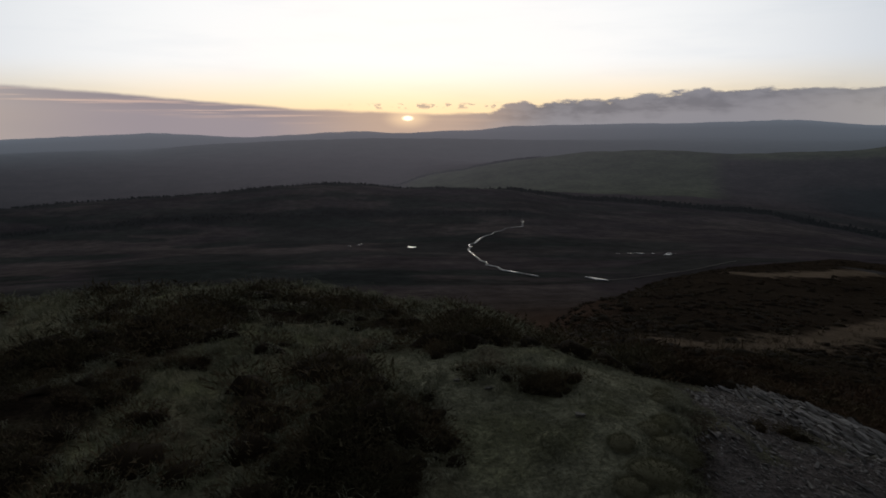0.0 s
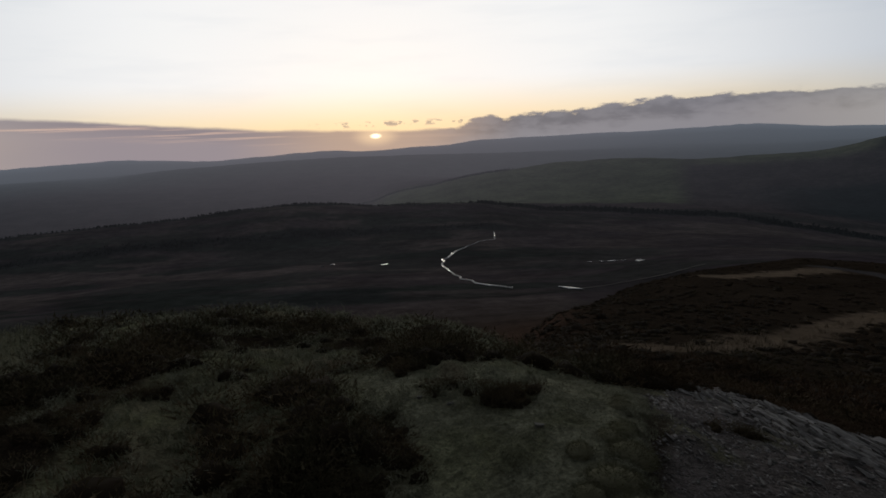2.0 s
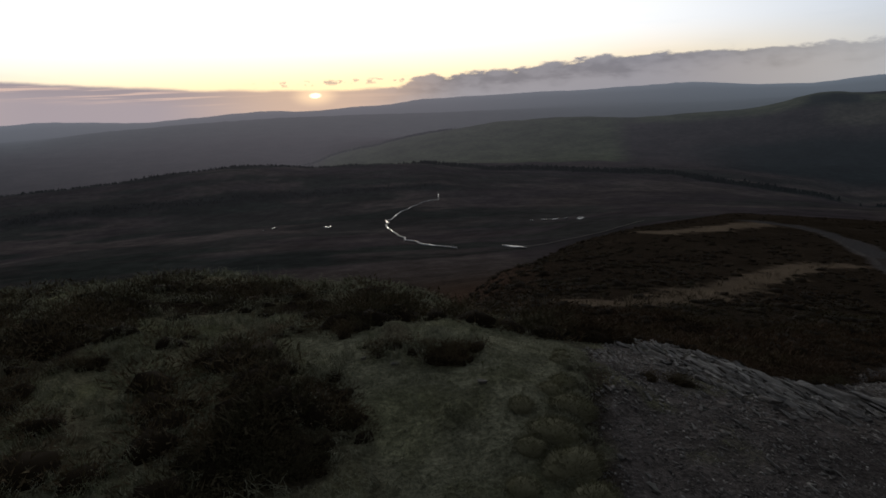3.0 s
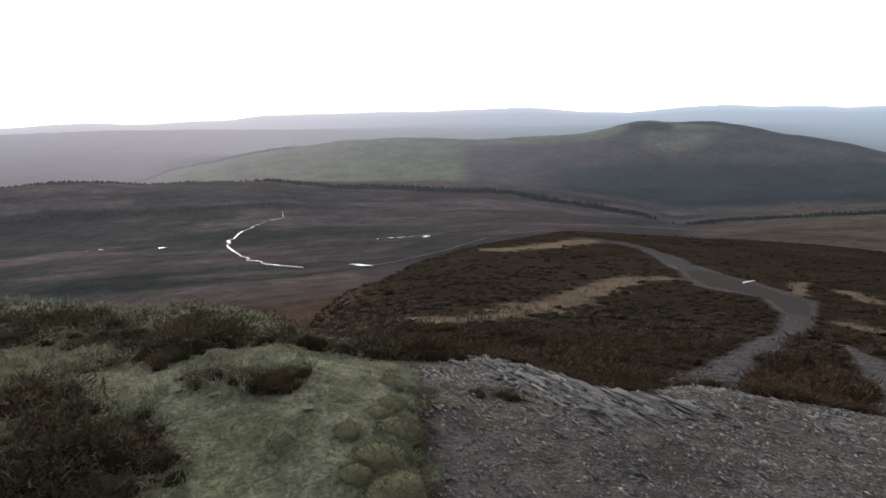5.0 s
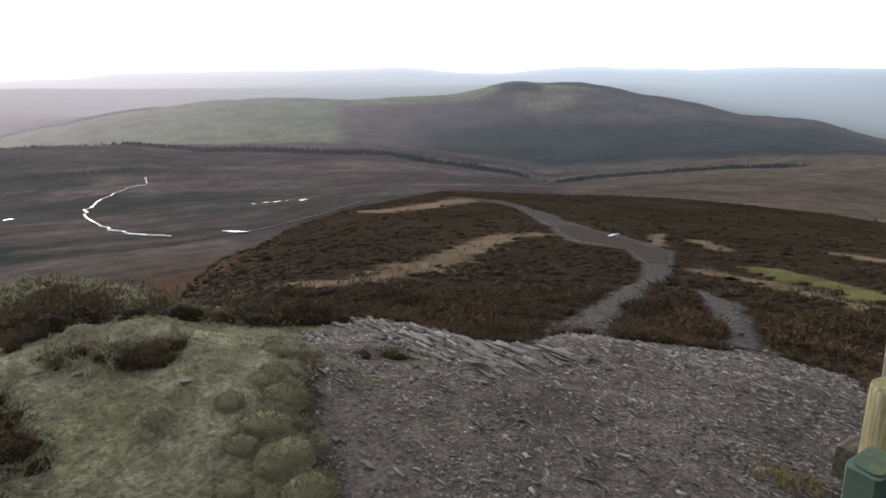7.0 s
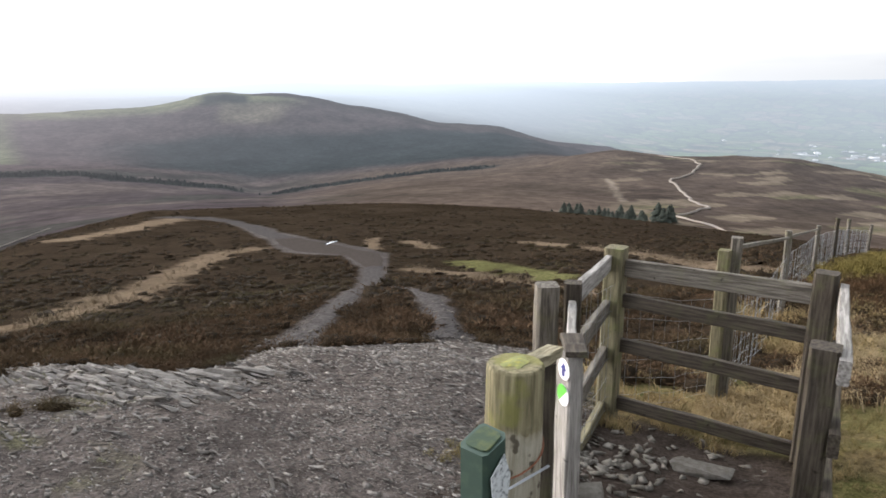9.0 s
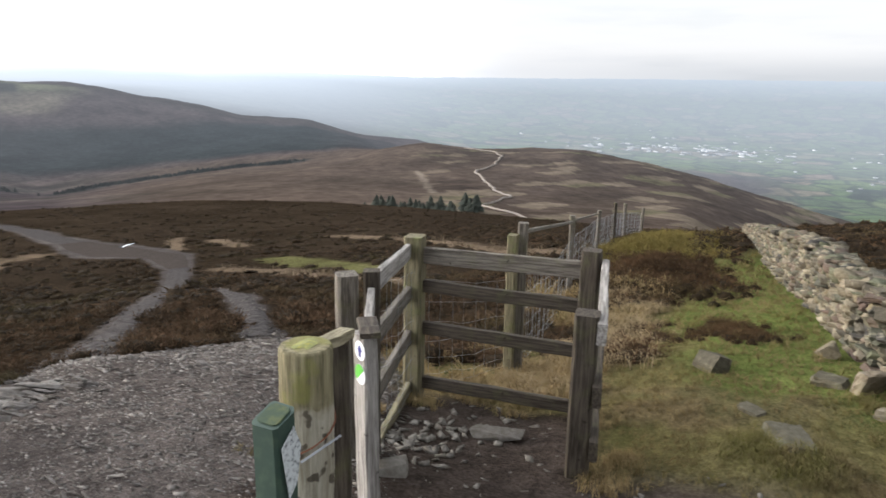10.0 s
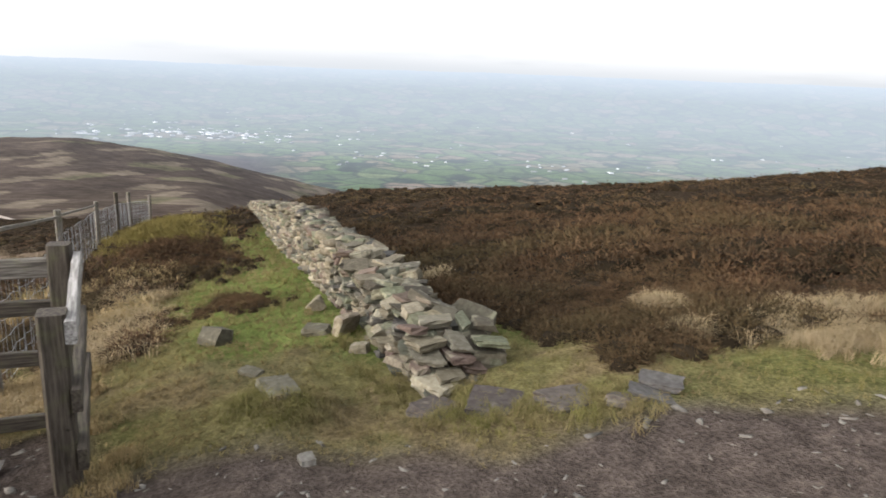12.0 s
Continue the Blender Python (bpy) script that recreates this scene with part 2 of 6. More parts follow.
def hills(x, y, size, octaves=4, seed=0):
    """Smooth noise about 0, -0.5 to 0.5, with lumps of that size."""
    total, amp, norm = 0.0, 1.0, 0.0
    for o in range(octaves):
        u, v = x / size * 2 ** o + 13.7 * o, y / size * 2 ** o - 7.3 * o
        iu, iv = np.floor(u), np.floor(v)
        fu, fv = u - iu, v - iv
        fu, fv = fu * fu * (3 - 2 * fu), fv * fv * (3 - 2 * fv)
        a, b = lattice(iu, iv, seed + o), lattice(iu + 1, iv, seed + o)
        c, d = lattice(iu, iv + 1, seed + o), lattice(iu + 1, iv + 1, seed + o)
        total = total + amp * ((a + (b - a) * fu) * (1 - fv) + (c + (d - c) * fu) * fv - 0.5)
        norm, amp = norm + amp, amp * 0.5
    return total / norm


def smooth(lo, hi, v):
    s = np.clip((v - lo) / (hi - lo), 0, 1)
    return s * s * (3 - 2 * s)


def polar(x, y):
    h = np.degrees(np.arctan2(x, y))
    return np.where(h < -40, h + 360, h), np.hypot(x, y)


def plan(h, r):
    return np.sin(np.radians(h)) * r, np.cos(np.radians(h)) * r


def near_line(x, y, pts):
    """Distance from each place to a line of points."""
    best = np.full(np.shape(x), 1e9)
    for (ax, ay), (bx, by) in zip(pts, pts[1:]):
        dx, dy = bx - ax, by - ay
        s = np.clip(((x - ax) * dx + (y - ay) * dy) / (dx * dx + dy * dy), 0, 1)
        best = np.minimum(best, np.hypot(x - ax - s * dx, y - ay - s * dy))
    return best


def near_band(x, y, pts, widths):
    """Distance from each place to the rim of a band along a line; negative inside."""
    best = np.full(np.shape(x), 1e9)
    for (ax, ay), (bx, by), wa, wb in zip(pts, pts[1:], widths, widths[1:]):
        dx, dy = bx - ax, by - ay
        s = np.clip(((x - ax) * dx + (y - ay) * dy) / (dx * dx + dy * dy), 0, 1)
        best = np.minimum(best, np.hypot(x - ax - s * dx, y - ay - s * dy) - 0.5 * (wa + (wb - wa) * s))
    return best


SCREE_EDGE = [(0.58, 1.6), (0.75, 2.3), (0.83, 2.61), (1.0, 3.12), (1.1, 3.5), (1.22, 3.85), (1.6, 4.4), (2.1, 5.4)]


TURF_CUSHIONS = [(0.5, 3.75, 0.08), (0.35, 4.05, 0.09), (0.1, 4.2, 0.1), (0.3, 2.95, 0.07)]


def ground(x, y):
    """Height of the ground."""
    x, y = np.asarray(x, float), np.asarray(y, float)
    h, r = polar(x, y)
    i = np.clip((h - GRID_H[0]) / 0.5, 0, len(GRID_H) - 1.001)
    j = np.clip((np.log(np.maximum(r, 0.5)) - GRID_L[0]) / (GRID_L[1] - GRID_L[0]), 0, len(GRID_L) - 1.001)
    i0, j0 = i.astype(int), j.astype(int)
    fi, fj = i - i0, j - j0
    e = (LAND[j0, i0] * (1 - fi) + LAND[j0, i0 + 1] * fi) * (1 - fj) + (LAND[j0 + 1, i0] * (1 - fi) + LAND[j0 + 1, i0 + 1] * fi) * fj
    z = EYE + np.maximum(r, 0.5) * np.tan(np.radians(e))
    rough = smooth(1.5, 4, r)
    z = z + rough * (0.10 * hills(x, y, 0.9, 3, 3) * smooth(60, 10, r) + np.minimum(0.004 * r, 5) * hills(x, y, np.minimum(5.0, 5.0), 2, 5) * smooth(200, 60, r))
    near = (r < 9) & (np.abs(h) < 40)
    if near.any():
        # turf cushions overhanging the edge of the scree, and grassy humps on the brow
        d = near_line(x, y, SCREE_EDGE)
        rim = np.interp(y, [p[1] for p in SCREE_EDGE], [p[0] for p in SCREE_EDGE])
        z = z + near * 0.03 * smooth(0.03, -0.05, x - rim) * np.exp(-(d / 0.5) ** 2) * smooth(1.4, 1.8, y) * smooth(3.8, 3.3, y)
        for cx, cy, size in TURF_CUSHIONS:
            z = z + size * 0.72 * np.exp(-(((x - cx) ** 2 + (y - cy) ** 2) / size ** 2) ** 2.4)
        z = z + near * (0.07 * hills(x, y, 0.26, 2, 19) * smooth(20, 12, h) * smooth(2.4, 3.0, r) + 0.16 * hills(x, y, 0.55, 2, 16) * smooth(16, 8, h) * smooth(3.2, 4.6, r))
    z = z + 0.12 * np.exp(-(((x - 3.8) ** 2 + (y + 0.73) ** 2) / 0.3 ** 2) ** 1.4)
    z = z + 0.1 * hills(x, y, 0.7, 2, 17) * smooth(84, 90, h) * smooth(160, 149, h) * smooth(3.3, 3.8, r) * smooth(12, 8, r)
    z = z + smooth(60, 200, r) * np.minimum(r * 0.006, 7) * hills(x, y, 45.0, 4, 9) + smooth(700, 1500, r) * r * 0.0022 * hills(x, y, 260.0, 5, 11)
    return z


# ---- building helpers ----
def mesh_of(name, verts, faces):
    me = bpy.data.meshes.new(name)
    me.from_pydata([tuple(v) for v in verts], [], [tuple(f) for f in faces])
    me.update()
    return me


def solid(name, verts, faces, mat, smooth_faces=False):
    """A mesh object from arrays; faces all have the same number of corners."""
    verts, faces = np.asarray(verts, np.float32), np.asarray(faces, np.int32)
    me = bpy.data.meshes.new(name)
    n, k = faces.shape
    me.vertices.add(len(verts))
    me.vertices.foreach_set("co", verts.ravel())
    me.loops.add(n * k)
    me.loops.foreach_set("vertex_index", faces.ravel())
    me.polygons.add(n)
    me.polygons.foreach_set("loop_start", np.arange(0, n * k, k, dtype=np.int32))
    if smooth_faces:
        me.polygons.foreach_set("use_smooth", np.ones(n, bool))
    me.update(calc_edges=True)
    me.materials.append(mat)
    return new(name, me)


def part(name, bm, mat, parent=None, label=""):
    me = bpy.data.meshes.new(name)
    bm.to_mesh(me)
    bm.free()
    me.materials.append(mat)
    ob = new(name, me)
    ob.parent = parent
    return tagged(ob, label)


def put(ob, x, y, z=None, rx=0, ry=0, rz=0, s=1.0):
    ob.matrix_basis = pose(x, y, float(ground(x, y)) if z is None else z, rx, ry, rz) @ Matrix.Scale(s, 4)
    return ob


def turned(n, rng, tilt):
    """n rotation matrices: any heading, leaning by up to tilt degrees."""
    a, b, c = rng.uniform(0, 2 * np.pi, n), rng.normal(0, radians(tilt), n), rng.normal(0, radians(tilt), n)
    ca, sa, cb, sb, cc, sc = np.cos(a), np.sin(a), np.cos(b), np.sin(b), np.cos(c), np.sin(c)
    zero, one = np.zeros(n), np.ones(n)
    rz = np.stack([ca, -sa, zero, sa, ca, zero, zero, zero, one], 1).reshape(n, 3, 3)
    rx = np.stack([one, zero, zero, zero, cb, -sb, zero, sb, cb], 1).reshape(n, 3, 3)
    ry = np.stack([cc, zero, sc, zero, one, zero, -sc, zero, cc], 1).reshape(n, 3, 3)
    return ry @ rx @ rz


def scatter(name, shapes, places, sizes, mat, rng, tilt=8, turns=None, heart=0):
    """One object of many copies of a few shapes (verts, faces with equal corner counts), set at the places; the first
    faces of each, heart of them, get the dark of twigs and inner shade.
    """
    n = len(places)
    pick = rng.integers(0, len(shapes), n)
    turns = turned(n, rng, tilt) if turns is None else turns
    sizes = np.broadcast_to(np.asarray(sizes, float).reshape(n, -1), (n, 3))
    vs, fs, base = [], [], 0
    for k, (v, f) in enumerate(shapes):
        m = pick == k
        if not m.any():
            continue
        w = np.einsum("nij,nvj->nvi", turns[m], v[None] * sizes[m][:, None]) + places[m][:, None]
        vs.append(w.reshape(-1, 3))
        fs.append((f[None] + (np.arange(m.sum()) * len(v))[:, None, None]).reshape(-1, f.shape[1]) + base)
        base += m.sum() * len(v)
    ob = solid(name, np.concatenate(vs), np.concatenate(fs), mat)
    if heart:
        ob.data.materials.append(TWIG_SHADE)
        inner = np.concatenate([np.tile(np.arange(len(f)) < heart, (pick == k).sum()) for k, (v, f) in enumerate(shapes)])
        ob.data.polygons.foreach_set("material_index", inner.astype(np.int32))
    return ob


# ---- where the covers lie, in metres ----
PATH_LINE = [(4.4, 5.0), (6.7, 7.3), (8.4, 8.6), (12.6, 12.1), (16.3, 14.7), (23.1, 20.6), (28.3, 26.0), (29.8, 30.6), (32.5, 36), (35.2, 40.6), (43.2, 54.5), (48.3, 65), (49, 71), (46, 76)]
PATH_WIDTHS = [0.7, 0.7, 0.7, 0.8, 1.0, 1.2, 2.8, 5.2, 4.0, 3.0, 2.4, 2.0, 2.0, 1.8]
PATH_FORK = [(6.2, 4.3), (7.9, 5.5), (10.1, 7.3), (12.4, 9.3), (14, 11), (15.6, 13.1)]
FORK_WIDTHS = [0.6, 0.45, 0.55, 0.7, 0.25, 0.15]
PALE_STRIPS = [([(5.6, 17.7), (7.3, 16.9), (11.2, 21.5), (16.6, 27.2), (25, 34.9), (29, 36.5)], 1.1), ([(27.5, 59.8), (36.1, 66.5), (44.7, 71.7)], 2.2),
               ([(22.8, 18.2), (20.9, 14), (16.9, 9.3), (16, 7.8), (15.6, 6.4)], 0.55), ([(39, 21.1), (35.7, 15.9), (30.5, 10.6), (24, 6.2), (20, 3.6)], 0.9),
               ([(38.2, 34.1), (30, 27), (25.3, 22.4)], 0.5), ([(37, 30), (33, 24.6)], 0.7)]
GREEN_STRIP = [(26.3, 17.9), (21.8, 12.5), (19, 9.2)]
TRAIL = [(69.9, 600), (70.5, 585), (66, 566), (44.3, 538), (30, 515), (20.2, 481), (17, 430), (18.2, 386), (22, 352), (27.3, 325), (33, 308), (40, 296)]
TRAIL_ON = [(62, 288), (70, 283), (86, 292), (108, 300), (142, 325)]
WOODS = [([(-430, 500), (-250, 620), (-117, 646), (-56, 653), (11, 648), (72, 641)], 14), ([(-620, 600), (-380, 765), (-150, 840), (-60, 855), (30, 862), (166, 880)], 26),
         ([(80, 850), (166, 872), (289, 832), (382, 775), (428, 712), (470, 640)], 22), ([(505, 590), (560, 600), (621, 595), (680, 540), (730, 470)], 18)]
MOOR_TRACK = [(533, 221), (463, 185), (374, 144)]
FAR_TRAIL = [(262, 60), (279, 69), (312, 93), (352, 97), (395, 104), (470, 140), (546, 173), (620, 176), (695, 191), (740, 215), (776, 258)]
WALL_LINE = [(3.9, -1.80), (6, -1.82), (10, -1.91), (16, -2.03), (27, -2.28)]


def covers(x, y):
    """Shares of each ground cover at a place."""
    h, r = polar(x, y)
    wob = hills(x, y, 1.2, 3, 21)
    big = hills(x, y, 14.0, 3, 22)
    c = {}
    edge = np.interp(y, [p[1] for p in SCREE_EDGE], [p[0] for p in SCREE_EDGE])
    lip = np.interp(h, [14, 20, 28, 34, 40, 48, 56, 62, 68, 73], [5.3, 5.8, 5.6, 5.2, 6.0, 6.4, 7.1, 7.4, 6.4, 4.2]) + wob * 1.0
    c["scree"] = smooth(-0.08, 0.1, x - edge + wob * 0.35 + 0.45 * hills(x, y, 0.3, 2, 23)) * smooth(0.25, -0.25, r - lip) * smooth(70, 66, h) * (h > -30)
    dust = smooth(0.25, -0.2, r - np.interp(h, [60, 86, 92, 102, 112, 122, 130, 136, 147], [3.2, 3.3, 3.4, 3.4, 3.25, 3.28, 3.6, 3.8, 3.9]) + wob * 0.6) * smooth(60, 66, h)
    dust = dust * smooth(310, 270, h)
    pen = smooth(0.12, -0.1, np.abs(y - 0.95 + (x - 4.35) * 0.02) - 0.62 + wob * 0.3) * smooth(4.5, 4.1, x + wob) * smooth(1.4, 1.8, x)
    c["earth"] = np.maximum(dust, pen)
    turned_h = np.where(h > 240, h - 360, h)
    lawn = smooth(-0.5, -0.1, x + wob * 0.8 + (y - 3) * 0.25) * smooth(4.9, 4.3, y + wob) * smooth(28, 22, turned_h) * smooth(-110, -60, turned_h)
    out = {"lawn": lawn * (1 - c["scree"])}
    # turf between the enclosure and the wall, and along the track past the wall's end
    side = np.interp(x, [3.4, 4.5, 5.5, 8.5, 10.8, 12.6, 18], [0.2, 0.15, 0.36, 0.5, 0.2, -0.6, -1.4])
    strip = smooth(0.3, -0.2, y - side - wob * 1.4) * smooth(19, 15, x) * (x > 2) * (y > -2.3)
    verge = smooth(0.2, -0.2, r - np.interp(h, [104, 116, 124, 129, 133, 137, 140, 148], [6.0, 5.6, 4.9, 4.4, 4.6, 4.8, 5.2, 5.4]) - wob * 1.2) * smooth(104, 108, h) * (h < 170)
    out["turf"] = np.maximum(strip, verge)
    back = smooth(-0.3, 0.2, y - side) * smooth(2.8, 2.0, y) * smooth(4.3, 4.6, x) * smooth(13, 10, x)
    out["turf"] = np.maximum(out["turf"], back * smooth(8.5, 6, x) * 0.8)
    out["gold"] = back * smooth(0.03, 0.13, hills(x, y, 0.8, 3, 35) + 0.1 * smooth(7, 10, x))
    tuss = smooth(-0.13, 0.03, hills(x, y, 0.7, 3, 33) + 0.06 * big + 0.08 * smooth(5, 6.5, r)) * smooth(16, 10, h) * smooth(13, 10.5, r) * (h < 100)
    # rough grass on the side of the summit that the walk turns its back on
    tuss = np.maximum(tuss, smooth(150, 162, h) * smooth(-0.1, 0.06, hills(x, y, 0.9, 3, 34)) * smooth(3.6, 4.4, r) * smooth(30, 18, r))
    out["tussock"] = tuss * (1 - lawn)
    pale = np.zeros_like(r)
    for line, w in PALE_STRIPS:
        pale = np.maximum(pale, smooth(1.25, 0.6, near_line(x, y, line) / w + wob * 1.0 + hills(x, y, 0.4 * w + 0.3, 2, 31) * 1.2))
    bleached = smooth(135, 140, h + wob * 8) * smooth(4.4, 4.9, r) * smooth(8.5, 7, r) * (h < 160)
    out["pale"] = np.maximum(pale * smooth(7, 9, r), bleached * smooth(0.0, 0.2, wob) * 0.5)
    out["green"] = smooth(1.3, 0.6, near_line(x, y, GREEN_STRIP) / 0.9 + wob)
    out["mud"] = out["turf"] * 0.35 * smooth(0.1, 0.26, hills(x, y, 0.8, 3, 37) + 0.12 * smooth(4.6, 3.4, r)) * smooth(7, 5, r)
    gap = np.minimum(near_band(x, y, PATH_LINE, PATH_WIDTHS), near_band(x, y, PATH_FORK, FORK_WIDTHS))
    out["path"] = smooth(0.02 + 0.004 * r, -0.02 - 0.003 * r, gap + wob * (0.2 + 0.01 * r)) * (1 - c["scree"])
    out["scree"], out["earth"] = c["scree"], c["earth"]
    # thin grass holding on in the trodden scree
    out["sparse"] = c["scree"] * smooth(2.5, 1.5, x) * smooth(2.3, 2.8, y) * smooth(-0.02, 0.12, hills(x, y, 0.5, 3, 39)) * (x > 0) * 0.8
    return out


COLOURS = {"heather": (0.027, 0.02, 0.014), "scree": (0.098, 0.084, 0.077), "earth": (0.06, 0.0475, 0.04), "lawn": (0.185, 0.178, 0.12), "path": (0.072, 0.064, 0.06), "sparse": (0.12, 0.115, 0.07), "mud": (0.06, 0.047, 0.034), "turf": (0.105, 0.092, 0.04),
           "gold": (0.23, 0.165, 0.08), "pale": (0.118, 0.089, 0.062), "green": (0.085, 0.083, 0.036), "tussock": (0.16, 0.145, 0.092)}


def blend(base, colour, share):
    return base + (np.array(colour) - base) * share[:, None]


def cover_colours(x, y):
    """Base colours of the ground."""
    h, r = polar(x, y)
    col = np.tile(np.array(COLOURS["heather"]), (len(x), 1))
    n1, n2 = hills(x, y, 30, 4, 41), hills(x, y, 160, 4, 42)
    # moor, clearings and felled forest in the basin
    far = smooth(130, 260, r)
    moor = blend(np.tile(np.array((0.044, 0.036, 0.037)), (len(x), 1)), (0.074, 0.06, 0.055), smooth(-0.12, 0.2, n2 + 0.5 * n1))
    moor = blend(moor, (0.036, 0.034, 0.031), smooth(0.05, 0.16, hills(x * 0.5, y * 1.3, 60, 3, 43)))
    moor = blend(moor, (0.024, 0.028, 0.024), smooth(0.06, 0.1, hills(x * 0.45, y * 1.6 + 90, 60, 3, 47)) * smooth(20, 8, h) * 0.8)
    col = col + (moor - col) * far[:, None]
    brown_hill = far * smooth(36, 50, h) * smooth(110, 100, h)
    col = blend(col, (0.066, 0.05, 0.039), brown_hill * 0.85)
    # strips of heather burnt or cut at different times
    along, down = x * 0.35 + y * 0.94 + 30 * hills(x, y, 60, 2, 44), x * 0.94 - y * 0.35 + 30 * hills(x, y, 60, 2, 45)
    strip = lattice(np.floor(down / 40), np.floor(along / 17 + 0.37 * np.floor(down / 40)), 9)
    burnt = brown_hill * smooth(66, 71, h) * smooth(255, 290, r)
    col = blend(col, (0.145, 0.118, 0.088), burnt * (strip > 0.8) * 0.75)
    col = blend(col, (0.098, 0.088, 0.055), burnt * ((strip > 0.62) & (strip < 0.7)) * 0.8)
    col = blend(col, (0.048, 0.037, 0.031), burnt * (strip < 0.28) * 0.75)
    col = blend(col, (0.15, 0.125, 0.1), smooth(3.0, 1.5, near_line(x, y, MOOR_TRACK)) * 0.8)
    for line, half in WOODS:
        col = blend(col, (0.022, 0.024, 0.023), smooth(1.7, 0.7, near_line(x, y, line) / half + 0.8 * n1) * 0.9)
    # dead bracken on the slope below the brow
    col = blend(col, (0.072, 0.044, 0.031), smooth(17, 8, h + 8 * n1) * (h < 100) * smooth(13, 22, r) * smooth(210, 120, r) * smooth(-0.2, 0.1, n1 + 0.15) * 0.8)
    for name, share in covers(x, y).items():
        col = blend(col, COLOURS[name], share * smooth(220, 120, r))
    near = covers(x, y)
    turf, lawn = near["turf"] * (r < 30) * (1 - near["earth"]), np.maximum(near["lawn"], near["tussock"]) * (1 - near["scree"])
    col = blend(col, (0.125, 0.122, 0.07), lawn * smooth(0.0, 0.14, hills(x, y, 0.3, 3, 58)) * 0.7)
    col = blend(col, (0.19, 0.19, 0.1), lawn * smooth(0.06, 0.2, hills(x, y, 0.6, 3, 59)) * 0.45)
    col = blend(col, (0.115, 0.09, 0.06), lawn * smooth(0.06, 0.2, hills(x, y, 0.8, 3, 57)) * 0.7)
    # dark soil along the scree's edge, with the shade under the cushions painted in
    bare = near_line(x, y, SCREE_EDGE) + 0.25 * hills(x, y, 0.2, 2, 66)
    col = blend(col, (0.038, 0.03, 0.021), smooth(0.13, 0.03, bare) * (y > 1.7) * (y < 4.3) * 0.85)
    col = blend(col, (0.12, 0.088, 0.05), turf * smooth(0.0, 0.12, hills(x, y, 0.5, 3, 48)) * 0.75)
    col = blend(col, (0.078, 0.083, 0.028), turf * smooth(0.02, 0.14, hills(x, y, 0.9, 3, 49)) * 0.6)
    lush = turf * smooth(4.2, 5.4, x + 2.5 * hills(x, y, 0.8, 3, 64)) * smooth(0.1, -0.5, y + 1.2 * hills(x, y, 0.6, 3, 65))
    col = blend(col, (0.085, 0.108, 0.03), lush * 0.75)
    return col


# ---- materials ----
def ground_material():
    m, t, p = material("moorland")
    cover = node(t, "ShaderNodeAttribute", attribute_name="cover").outputs["Color"]
    pos = node(t, "ShaderNodeNewGeometry").outputs["Position"]
    fine, mid, wide = grain(t, 42, 5, pos, 0.65), grain(t, 7, 5, pos), grain(t, 0.35, 4, pos)
    tone = calc(t, "MULTIPLY", spread(t, fine, 0.3, 0.72, 0.64, 1.36), spread(t, mid, 0.3, 0.7, 0.74, 1.26))
    tone = calc(t, "MULTIPLY", tone, spread(t, wide, 0.3, 0.7, 0.85, 1.15))
    tone = calc(t, "MULTIPLY", tone, spread(t, grain(t, 0.06, 7, pos, 0.75), 0.32, 0.68, 0.76, 1.25))
    col = mix(t, 1.0, cover, node(t, "ShaderNodeCombineColor", [(0, tone), (1, tone), (2, tone)]).outputs[0], "MULTIPLY")
    t.links.new(col, p.inputs["Base Color"])
    p.inputs["Roughness"].default_value = 0.95
    p.inputs["Specular IOR Level"].default_value = 0.0
    t.links.new(relief(t, calc(t, "ADD", fine, calc(t, "MULTIPLY", mid, 2.0)), 0.9, 0.03), p.inputs["Normal"])
    return m


